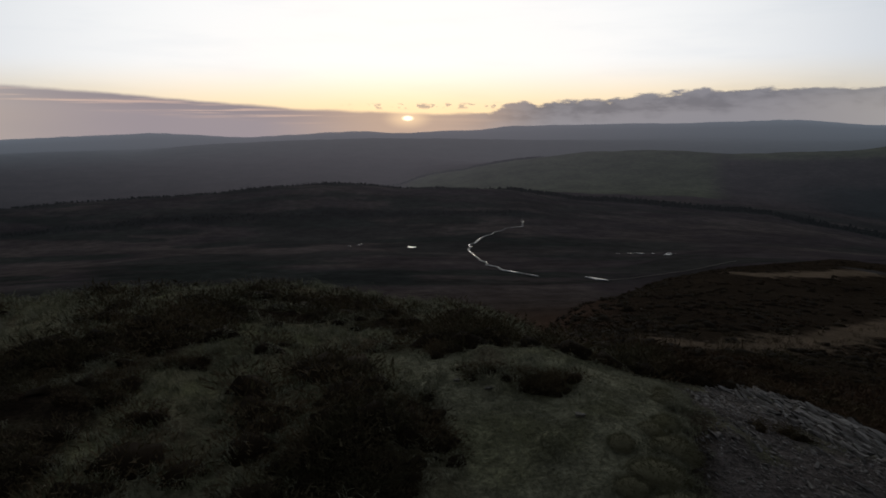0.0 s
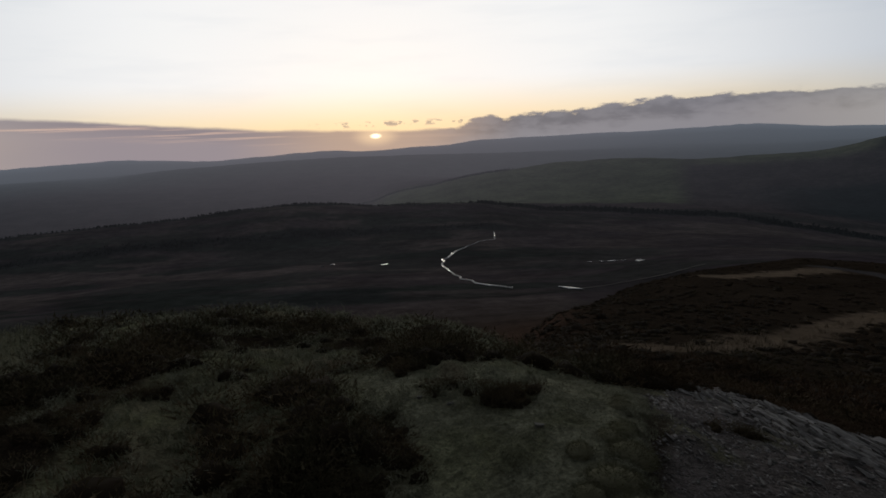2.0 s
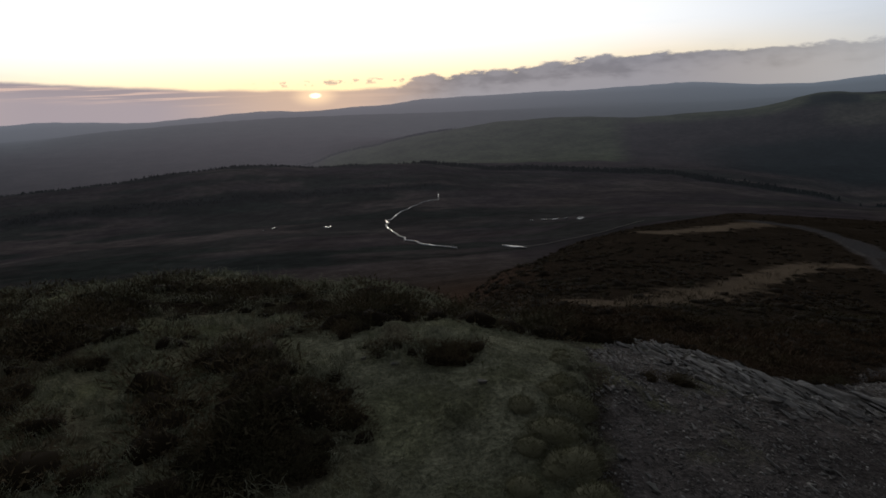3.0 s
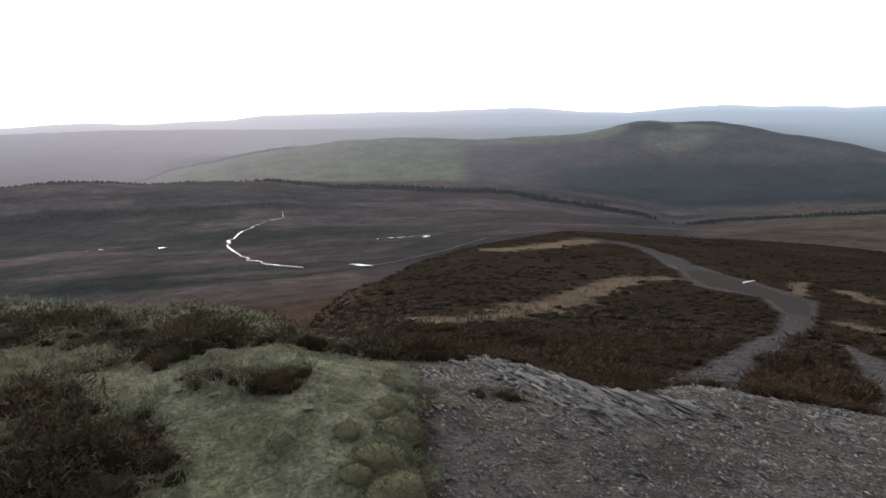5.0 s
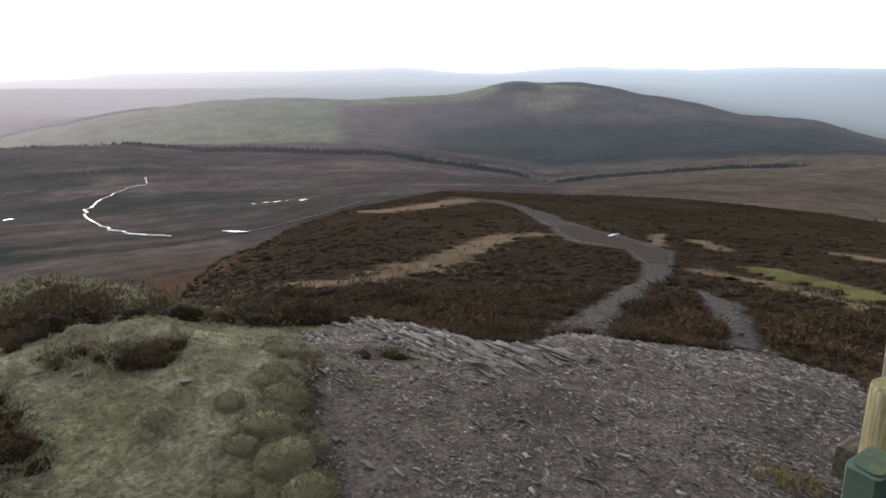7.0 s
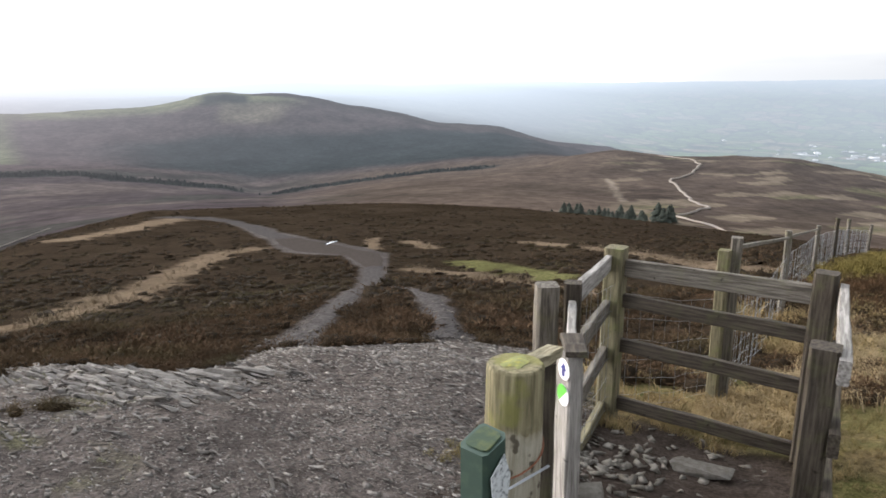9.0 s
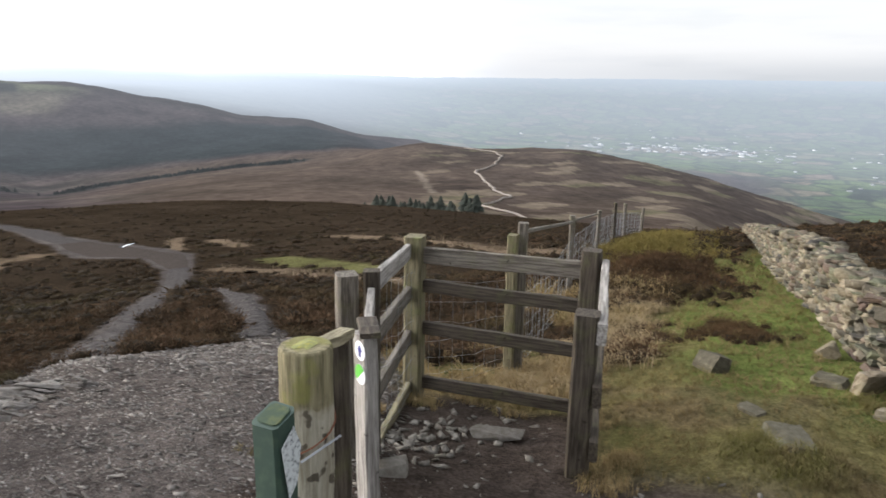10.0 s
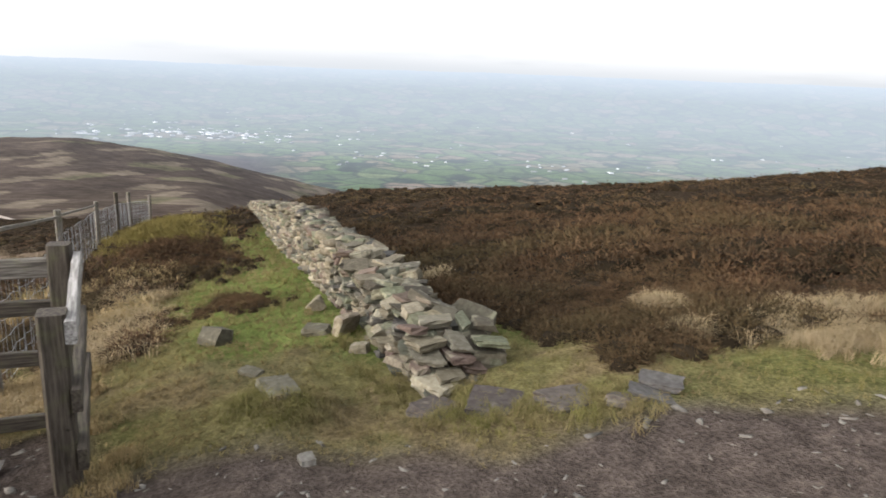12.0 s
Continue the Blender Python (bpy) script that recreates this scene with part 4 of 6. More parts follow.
# ---- the stock enclosure of the kissing gate ----
BL, BR, FR, HP = (4.38, 1.63), (4.40, 0.43), (3.41, 0.30), (3.08, 1.32)
pen = thing("gate_enclosure", 3.95, 1.0)
tagged(pen, "weathered timber kissing gate enclosure with four rails", "gate enclosure")
post("post", pen, *BL, 0.52, 0.135, 0.125, 4, MOSSY_WOOD, 11, label="greenish mossy corner post")
post("post", pen, *BR, 0.54, 0.115, 0.12, -3, DARK_WOOD, 12)
post("post", pen, *FR, 0.475, 0.115, 0.12, 3, DARK_WOOD, 13, lean=(0, -1.2))
post("post", pen, *HP, 0.655, 0.075, 0.08, 24, DARK_WOOD, 14, lean=(0, 0))
for k, (za, zb, w) in enumerate(((0.385, 0.40, 0.115), (0.165, 0.155, 0.09), (-0.145, -0.155, 0.09), (-0.56, -0.56, 0.09))):
    rail("rail", pen, (BL[0] + 0.02, BL[1] - 0.03, za), (BR[0] + 0.02, BR[1] + 0.03, zb), w, 0.04, GREY_WOOD if k == 0 else DARK_WOOD, 20 + k)
for k, (z, mat) in enumerate(((0.43, PALE_WOOD), (0.1, DARK_WOOD), (-0.2, DARK_WOOD))):
    rail("rail", pen, (BR[0] + 0.03, BR[1] - 0.085, z), (FR[0] - 0.1, FR[1] - 0.085, z - 0.03), 0.11, 0.045, mat, 30 + k)
for k, (za, zb, mat) in enumerate(((0.42, 0.56, PALE_WOOD), (0.12, 0.26, GREY_WOOD), (-0.2, -0.06, GREY_WOOD), (-0.6, -0.4, MOSSY_WOOD))):
    rail("rail", pen, (BL[0] - 0.02, BL[1] + 0.03, za), (HP[0] + 0.03, HP[1] + 0.02, zb), 0.1, 0.04, mat, 40 + k)
rng = np.random.default_rng(5)
bm = bmesh.new()
netting(bm, (*BL, 0), (*HP, 0), 0.95, rng, r=0.0011)
at_world(part("wire_netting", bm, WIRE, pen, "thin galvanised netting on the rails"), Matrix())

# ---- the gate leaf, seen edge on, with two waymark discs on its stile ----
gate = thing("kissing_gate", 2.6, 1.1)
tagged(gate, "bleached grey swing gate with waymark discs", "gate")
STILE = Vector((2.225, 0.915, 0))
post("stile", gate, STILE.x, STILE.y, 0.69, 0.095, 0.055, 55, PALE_WOOD, 51, lean=(0, 1.0), sunk=-0.03)
for k, z in enumerate((0.56, 0.3, 0.05, -0.2)):
    rail("bar", gate, (2.25, 0.93, z + 0.06), (3.04, 1.30, z - 0.02), 0.08, 0.035, PALE_WOOD if k == 0 else GREY_WOOD, 60 + k)
rail("brace", gate, (2.27, 0.94, -0.15), (3.0, 1.28, 0.5), 0.07, 0.03, GREY_WOOD, 66)
rail("capping", gate, (2.19, 0.885, 0.70), (2.36, 0.985, 0.69), 0.022, 0.075, DARK_WOOD, 67)


def disc(parent, name, mat, r, depth, place, turn, label, half=False):
    bm = bmesh.new()
    n = 28
    ring = [(r * math.cos(2 * math.pi * k / n), r * math.sin(2 * math.pi * k / n)) for k in range(n)]
    if half:
        ring = [(a, b) for a, b in ring if b > -0.35 * r + 0.9 * a]
    front = [bm.verts.new((a, -depth, b)) for a, b in ring]
    back = [bm.verts.new((a, 0, b)) for a, b in ring]
    bm.faces.new(front)
    bm.faces.new(back[::-1])
    for k in range(len(ring)):
        j = (k + 1) % len(ring)
        bm.faces.new((front[k], back[k], back[j], front[j]))
    bmesh.ops.recalc_face_normals(bm, faces=bm.faces)
    return at_world(part(name, bm, mat, parent, label), pose(*place, 0, 0, turn))


def arrow(parent, mat, place, turn, s):
    bm = bmesh.new()
    pts = [(-0.28, -0.75), (0.28, -0.75), (0.28, 0.0), (0.6, 0.0), (0, 0.75), (-0.6, 0.0), (-0.28, 0.0)]
    front = [bm.verts.new((a * s, -0.001, b * s)) for a, b in pts]
    back = [bm.verts.new((a * s, 0, b * s)) for a, b in pts]
    bm.faces.new(front)
    bm.faces.new(back[::-1])
    for k in range(7):
        bm.faces.new((front[k], back[k], back[(k + 1) % 7], front[(k + 1) % 7]))
    bmesh.ops.recalc_face_normals(bm, faces=bm.faces)
    return at_world(part("arrow", bm, mat, parent, "dark blue arrow"), pose(*place, 0, 0, turn))


# the wide face of the stile looks along this normal
FACE = Vector((math.sin(radians(305)), math.cos(radians(305)), 0))
spot = STILE + FACE * 0.0295
plate = disc(gate, "waymark_disc", WHITE, 0.037, 0.002, (spot.x, spot.y, 0.635), 235, "round white waymark disc with a blue arrow")
spot = spot + FACE * 0.0025
arrow(plate, BLUE, (spot.x, spot.y, 0.635), 235, 0.031)
spot = STILE + FACE * 0.0295
plate = disc(gate, "waymark_disc", WHITE, 0.038, 0.002, (spot.x, spot.y, 0.543), 235, "green and white waymark disc, worn")
spot = spot + FACE * 0.0022
disc(plate, "marking", LEAF_GREEN, 0.036, 0.001, (spot.x, spot.y, 0.545), 235, "bright green field of the disc", half=True)

# ---- posts round the gate ----
def round_post(x, y, top, r, mat, seed, lean):
    base = float(ground(x, y))
    rng = np.random.default_rng(seed)
    bm = bmesh.new()
    n, cut = 28, 12
    rings = []
    for k in range(cut + 1):
        z = -0.1 + (top - base + 0.1) * k / cut
        groove = 0.006 if k == 7 else 0
        rr = r * (1.05 - 0.05 * k / cut) - groove
        rings.append([bm.verts.new((math.cos(2 * math.pi * i / n) * (rr + rng.normal(0, 0.0015)), math.sin(2 * math.pi * i / n) * (rr + rng.normal(0, 0.0015)), z)) for i in range(n)])
    rings.append([bm.verts.new((v.co.x * 0.93, v.co.y * 0.93, v.co.z + 0.008)) for v in rings[-1]])
    for a, b in zip(rings, rings[1:]):
        for i in range(n):
            bm.faces.new((a[i], a[(i + 1) % n], b[(i + 1) % n], b[i]))
    bm.faces.new(rings[-1])
    ob = thing("straining_post", x, y, base)
    ob.rotation_euler = (radians(lean[0]), radians(lean[1]), 0)
    tagged(ob, "thick peeled round fence post with mossy top", "fence post")
    p = part("shaft", bm, mat, ob)
    for poly in p.data.polygons:
        poly.use_smooth = len(poly.vertices) == 4
    bm = bmesh.new()
    rim = [bm.verts.new((math.cos(a) * r * (0.55 + 0.16 * math.sin(3 * a + 1) + 0.08 * math.sin(7 * a)), math.sin(a) * r * (0.5 + 0.14 * math.cos(2 * a)), top - base + 0.009)) for a in np.linspace(0, 2 * math.pi, 24, endpoint=False)]
    mid = bm.verts.new((0, 0, top - base + 0.0125))
    for i in range(24):
        bm.faces.new((rim[i], rim[(i + 1) % 24], mid))
    part("moss_cap", bm, MOSS, ob, "yellow-green moss on the top")
    bm = bmesh.new()
    zt = top - base - 0.9
    for za, zb in ((0.62, 0.72),):
        pts = [(math.cos(a) * (r + 0.004), math.sin(a) * (r + 0.004), zt + za + (zb - za) * (i / 15)) for i, a in enumerate(np.linspace(2.6, 5.6, 16))]
        for a, b in zip(pts, pts[1:]):
            strand(bm, a, b, 0.0025)
    part("wire", bm, RUST, ob, "rusty wire wrapped round the post")
    return ob


strainer = round_post(1.535, 0.748, 0.925, 0.067, peeled_material(0.925 - float(ground(1.535, 0.748)) - 0.15), 71, (0, 1))
green = thing("green_post", 1.28, 0.695)
tagged(green, "square dark green painted post with torn notice", "post")
post("shaft", green, 1.288, 0.666, 0.885, 0.072, 0.072, -97, GREEN_PAINT, 72, slant=0.3)
bm = bmesh.new()
quad = [(0.004, 0.0), (0.045, 0.035), (0.066, -0.02), (0.05, -0.1), (0.022, -0.13), (0.012, -0.06)]
front = [bm.verts.new((a, -0.0015, b)) for a, b in quad]
back = [bm.verts.new((a, 0, b)) for a, b in quad]
bm.faces.new(front), bm.faces.new(back[::-1])
for k in range(6):
    bm.faces.new((front[k], back[k], back[(k + 1) % 6], front[(k + 1) % 6]))
bmesh.ops.recalc_face_normals(bm, faces=bm.faces)
at_world(part("torn_notice", bm, PAPER, green, "torn white paper notice"), pose(1.251, 0.6295, 0.83, 0, 0, -7))
moss = part("moss_cap", timber_mesh(0.005, 0.05, 0.056, 78), GREEN_MOSS, green, "dark green moss on the slanted top")
at_world(moss, pose(1.288, 0.666, 0.884, 16.7, 0, -97))
bm = bmesh.new()
strand(bm, (1.436, 0.7, 0.678), (1.546, 0.65, 0.704), 0.004)
at_world(part("wire_end", bm, WIRE, green, "stiff cut end of fence wire"), Matrix())
slim = thing("square_post", 1.885, 0.845)
tagged(slim, "slim dark square post beside the round post", "post")
post("shaft", slim, 1.885, 0.845, 0.80, 0.07, 0.07, 25, DARK_WOOD, 73)
rail("cross_piece", slim, (1.60, 0.755, 0.905), (1.93, 0.835, 0.815), 0.03, 0.05, PEELED_WOOD, 74, "half-round pale cross piece")
corner = thing("gate_post", 2.95, 1.38)
tagged(corner, "square grey gate post, weathered, beside the enclosure", "gate post")
post("shaft", corner, 2.95, 1.39, 0.67, 0.1, 0.1, 40, GREY_WOOD, 75, lean=(0, -1))

# stub of a rail behind the round post
rail("stub_rail", strainer, (1.659, 0.902, 0.635), (1.874, 0.92, 0.629), 0.085, 0.055, DARK_WOOD, 77, "short dark sawn-off rail")

# ---- stock fence running down the moor ----
fence = thing("stock_fence", 5.7, 1.45)
tagged(fence, "wooden post fence with galvanised stock netting", "fence")
POSTS = [(5.73, 1.27, 1.32, MOSSY_WOOD), (5.81, 1.21, 1.42, GREY_WOOD), (11.2, 1.66, 1.34, GREY_WOOD), (18.2, 2.12, 1.2, GREY_WOOD), (23.5, 2.25, 1.32, DARK_WOOD), (28.0, 2.3, 1.32, GREY_WOOD), (32, 1.9, 1.2, GREY_WOOD)]
for k, (x, y, h, mat) in enumerate(POSTS):
    post("post", fence, x, y, float(ground(x, y)) + h, 0.085 + 0.004 * (k > 3) * k, 0.085 + 0.004 * (k > 3) * k, 10 * k, mat, 80 + k, lean=(0, 1.5 * (k % 3 - 1)))
bm = bmesh.new()
for (ax, ay, *_), (bx, by, *_) in zip(POSTS[1:], POSTS[2:]):
    netting(bm, (ax, ay, 0), (bx, by, 0), 0.95, rng, rows=7, gap=0.2, r=0.0016 + 0.00017 * ax)
netting(bm, (*BL, 0), (5.72, 1.31, 0), 0.9, rng, r=0.0012)
at_world(part("wire_netting", bm, WIRE, fence, "sagging galvanised netting"), Matrix())
for (ax, ay, ha, _), (bx, by, hb, _) in zip(POSTS[1:], POSTS[2:4]):
    rail("top_rail", fence, (ax, ay, float(ground(ax, ay)) + ha - 0.08), (bx, by, float(ground(bx, by)) + hb - 0.1), 0.035, 0.035, GREY_WOOD, 95)

# ---- dry stone wall ----
rng = np.random.default_rng(17)
SHAPES = [block_shape(rng, 3, 0.06, 0.84) for _ in range(22)]
wall = thing("dry_stone_wall", 4.0, -1.8)
tagged(wall, "low dry stone wall, lichened, tumbled at its end", "stone wall")
wx, wy = zip(*WALL_LINE)


def wall_y(x):
    return np.interp(x, wx, wy)


def wall_height(x):
    top = np.interp(x, [3.6, 3.85, 4.1, 4.5, 5.3, 6.6, 8.5, 11.3, 16.4, 29], [-0.32, -0.22, -0.13, -0.1, -0.13, -0.18, -0.46, -0.74, -1.62, -3.95])
    return np.clip(top - ground(x, wall_y(x)), 0.12, 0.85)


blocks = []  # place, size, turn
for side in (1, -1):
    z = 0.0
    while z < 0.75:
        tall = rng.uniform(0.04, 0.085)
        x = 3.8 + 1.6 * z + rng.uniform(0, 0.15)
        while x < 27:
            long = rng.uniform(0.09, 0.29) * (1 if x < 12 else 1.4)
            mid = x + long / 2
            if z + tall * 0.5 < wall_height(mid) + rng.normal(0, 0.02):
                deep = rng.uniform(0.22, 0.34)
                out = 0.29 - 0.09 * z - deep / 2 + rng.normal(0, 0.026)
                y = float(wall_y(mid)) + side * out
                blocks.append(((mid, y, float(ground(mid, wall_y(mid))) - 0.03 + z + tall / 2), (long * rng.uniform(0.86, 1.0), deep, tall * rng.uniform(0.7, 1.15)),
                               (rng.normal(0, 5), rng.normal(0, 5), rng.normal(0, 10))))
            x += long
        z += tall
z = 0.0
while z < 0.3:  # the broken end, stepping up in broad flat blocks
    tall = rng.uniform(0.04, 0.08)
    y = -1.53
    while y > -2.03:
        long = rng.uniform(0.09, 0.28)
        x = 3.68 + 1.7 * z + rng.normal(0, 0.06)
        blocks.append(((x, y - long / 2, float(ground(3.8, -1.8)) + z + tall / 2 - 0.02), (rng.uniform(0.2, 0.32), long * 0.93, tall * rng.uniform(0.8, 1.0)), (rng.normal(0, 8), rng.normal(0, 8), rng.normal(0, 14))))
        y -= long
    z += tall
x = 4.25
while x < 26:  # the uneven top
    for side in (0.15, 0.05, -0.05, -0.15):
        if rng.random() < 0.85:
            s = rng.uniform(0.8, 1.25)
            mid = x + rng.normal(0, 0.05)
            blocks.append(((mid, float(wall_y(mid)) + side + rng.normal(0, 0.04), float(ground(mid, wall_y(mid))) + float(wall_height(mid)) + rng.uniform(0.0, 0.05)),
                           (0.17 * s * rng.uniform(0.7, 1.5), 0.2 * s, 0.07 * s * rng.uniform(0.6, 1.4)), (rng.normal(0, 12), rng.normal(0, 11), rng.normal(0, 35))))
    x += rng.uniform(0.11, 0.2)
STONES = [rock_mesh("stone", s, WALL_STONE) for s in SHAPES]
blocks.sort(key=lambda b: b[0][0])
WALL_PARTS, WALL_REST = blocks[:300], blocks[300:]
places = np.array([b[0] for b in WALL_REST])
turns = np.array([np.array(Euler([radians(a) for a in b[2]]).to_matrix()) for b in WALL_REST])
rest = scatter("far_stones", [block_shape(rng, 2, 0.07, 0.84) for _ in range(16)], places, np.array([b[1] for b in WALL_REST]), WALL_STONE, rng, turns=turns)
rest.parent = wall
rest.matrix_basis = Matrix.Translation(-wall.location)
tagged(rest, "stones further down the wall", kind="stuff")
bm = bmesh.new()
rows = []
for x in np.linspace(4.35, 26, 60):
    g, h, y = float(ground(x, wall_y(x))), float(wall_height(x)) - 0.05, float(wall_y(x))
    rows.append([bm.verts.new((x, y + a, g + b)) for a, b in ((-0.22, -0.1), (-0.17, h), (0.17, h), (0.22, -0.1))])
for a, b in zip(rows, rows[1:]):
    for k in range(3):
        bm.faces.new((a[k], a[k + 1], b[k + 1], b[k]))
bm.faces.new(rows[0]), bm.faces.new(rows[-1][::-1])
bmesh.ops.recalc_face_normals(bm, faces=bm.faces)
at_world(part("rubble_core", bm, SOIL, wall, "dark rubble between the stones"), Matrix())


# ---- loose stones ----
def boulder(name, x, y, size, turn, mat, label, seed, tilt=(0, 0), sink=0.25, sharp=False):
    r = np.random.default_rng(seed)
    shape = rock_shape(r, 1.0, 22) if sharp or name == "pebble" else block_shape(r, 5, 0.035, 0.86 if name == "slab" else 0.62)
    me = rock_mesh(name, shape, mat)
    ob = new(name, me)
    ob.matrix_basis = pose(x, y, float(ground(x, y)) + size[2] * (0.5 - sink), tilt[0], tilt[1], turn) @ Matrix.Diagonal((*size, 1))
    return tagged(ob, label, "rock")


boulder("rock", 5.68, -0.41, (0.25, 0.2, 0.19), 35, TURF_STONE, "angular pale grey rock lying in the turf", 257, (18, 14), sharp=True)
boulder("rock", 6.4, -1.34, (0.22, 0.17, 0.17), 5, WALL_STONE, "dark squared stone fallen beside the wall", 202, sharp=True)
boulder("rock", 5.25, -1.4, (0.1, 0.22, 0.26), 30, WALL_STONE, "thin slab of stone leaning on the wall", 203, (0, -18))
boulder("rock", 5.42, -1.2, (0.26, 0.17, 0.09), 60, TURF_STONE, "flat fallen stone in the grass beside the wall", 204)
boulder("rock", 4.62, -0.62, (0.2, 0.12, 0.05), 40, TURF_STONE, "thin flat stone bedded in the turf", 205, sink=0.35)
boulder("rock", 3.8, -0.73, (0.3, 0.28, 0.2), 10, TURF_STONE, "low weathered boulder half sunk in grass", 206, sink=0.72)
boulder("rock", 3.09, -0.78, (0.11, 0.08, 0.06), 10, PALE_STONE, "small pale stone at the edge of the track", 207, sink=0.35)
boulder("rock", 4.8, -1.42, (0.16, 0.1, 0.1), 70, WALL_STONE, "small dark stone at the foot of the wall", 208)
boulder("rock", 3.87, 0.86, (0.17, 0.34, 0.06), 8, PALE_STONE, "pale flat slab lying in the gate enclosure", 209, (0, 8), sharp=True)
boulder("rock", 2.88, 1.12, (0.13, 0.17, 0.08), 30, PALE_STONE, "small grey stone inside the enclosure", 210, sharp=True)
boulder("slab", 3.40, -1.56, (0.3, 0.34, 0.07), 25, SLAB_STONE, "flat purple-grey slab at the wall's foot", 211, (3, 0), sink=0.62)
boulder("slab", 3.19, -1.86, (0.36, 0.4, 0.07), -30, SLAB_STONE, "broad flat slab bedded in turf beside the track", 212, (3, 2), sink=0.62)
boulder("slab", 3.0, -2.16, (0.3, 0.34, 0.08), 15, SLAB_STONE, "pale flat stone along the edge of the track", 213, sink=0.55)
boulder("slab", 2.8, -2.34, (0.18, 0.16, 0.06), 50, SLAB_STONE, "small tilted grey stone beside the track", 214, (15, 0))
boulder("slab", 2.76, -2.49, (0.27, 0.17, 0.04), 50, SLATE, "blue-grey slate slab lying on another", 215, (6, -6))
boulder("slab", 2.85, -2.6, (0.25, 0.16, 0.045), 40, SLATE, "thin blue-grey slate slab beside the track", 216, (-5, 4), sink=-0.3)
boulder("rock", 3.72, -1.66, (0.36, 0.3, 0.12), 20, WALL_STONE, "large squared stone at the end of the wall", 217, (0, -5), sink=0.2)
boulder("rock", 3.95, -2.08, (0.32, 0.26, 0.14), -15, WALL_STONE, "blocky grey stone at the end of the wall", 218, (3, 4), sink=0.2)
boulder("rock", 4.75, -2.28, (0.6, 0.09, 0.26), 20, TURF_STONE, "long slab tipped against the side of the wall", 219, (35, 0), sink=0.1)
for k, (x, y, s) in enumerate(((0.46, 3.14, 0.045), (0.05, 3.5, 0.04), (-0.12, 3.62, 0.04), (1.55, -1.1, 0.06), (1.9, -1.9, 0.07), (2.1, -1.3, 0.08))):
    boulder("pebble", x, y, (s, s * 0.8, s * 0.5), 40 * k, PALE_STONE, "small pale stone lying on the ground", 230 + k, sink=0.2)


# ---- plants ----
HEART = 6 * 3  # faces of a bush's heart, coloured dark for twigs and shade


def heather_shape(rng, sprigs, width, reach=0.1, core=0.55, rings=2, around=6, rough=0.16):
    """A bush of about unit size: a lumpy heart hidden under many thin leafy sprigs; verts and triangles."""
    bump = rng.normal(0, rough, (rings + 1, around))
    vs, fs = [np.array((0, 0, 0.5 * core))], []
    for i in range(1, rings + 1):
        for j in range(around):
            lean, a, f = 0.56 * np.pi * i / rings, 2 * np.pi * (j + 0.5 * (i % 2)) / around, core * (1 + bump[i, j])
            vs.append(np.array((0.62 * f * math.sin(lean) * math.cos(a), 0.62 * f * math.sin(lean) * math.sin(a), 0.5 * f * math.cos(lean))))
    for j in range(around):
        k = (j + 1) % around
        fs.append((0, 1 + j, 1 + k))
        for i in range(rings - 1):
            p, q = 1 + i * around, 1 + (i + 1) * around
            fs += [(p + j, q + j, q + k), (p + j, q + k, p + k)]
    for _ in range(sprigs):
        a, lean = rng.uniform(0, 2 * np.pi), math.acos(rng.uniform(0.05, 1.0))
        d = np.array((math.cos(a) * math.sin(lean), math.sin(a) * math.sin(lean), math.cos(lean)))
        spot = d * np.array((0.6, 0.6, 0.5)) * rng.uniform(core * 0.9, 1.08)
        d = d + rng.normal(0, 0.55, 3) + (0, 0, 0.35)
        d /= np.linalg.norm(d)
        long = rng.uniform(0.5, 1.3) * reach
        side = np.cross(d, rng.normal(0, 1, 3))
        side /= np.linalg.norm(side)
        w = width * rng.uniform(0.6, 1.3)
        k = len(vs)
        vs += [spot - d * long * 0.4 - side * w, spot - d * long * 0.4 + side * w, spot + d * long * 0.6]
        fs.append((k, k + 1, k + 2))
    return np.array(vs), np.array(fs)


def grass_shape(rng, blades, droop, width=0.035):
    """A tuft of arching blades, about unit high: verts and quads."""
    vs, fs = [], []
    for _ in range(blades):
        a = rng.uniform(0, 2 * np.pi)
        out = np.array((math.cos(a), math.sin(a), 0))
        side = np.array((-out[1], out[0], 0)) * width
        base = np.array((rng.normal(0, 0.16), rng.normal(0, 0.16), -0.05))
        long, d = rng.uniform(0.6, 1.1), droop * rng.uniform(0.4, 1.3)
        mid = base + out * long * 0.3 * d + np.array((0, 0, long * 0.7))
        tip = base + out * long * 0.85 * d + np.array((0, 0, long * (1.0 - 0.45 * d)))
        k = len(vs)
        vs += [base - side, base + side, mid + side * 0.8, mid - side * 0.8, tip + side * 0.15, tip - side * 0.15]
        fs += [(k, k + 1, k + 2, k + 3), (k + 3, k + 2, k + 4, k + 5)]
    return np.array(vs), np.array(fs)


def sown(n, h0, h1, r0, r1, rng):
    """Places spread evenly by heading and by the logarithm of distance."""
    h = rng.uniform(h0, h1, n)
    r = np.exp(rng.uniform(math.log(r0), math.log(r1), n))
    x, y = plan(h, r)
    return x, y, h, r


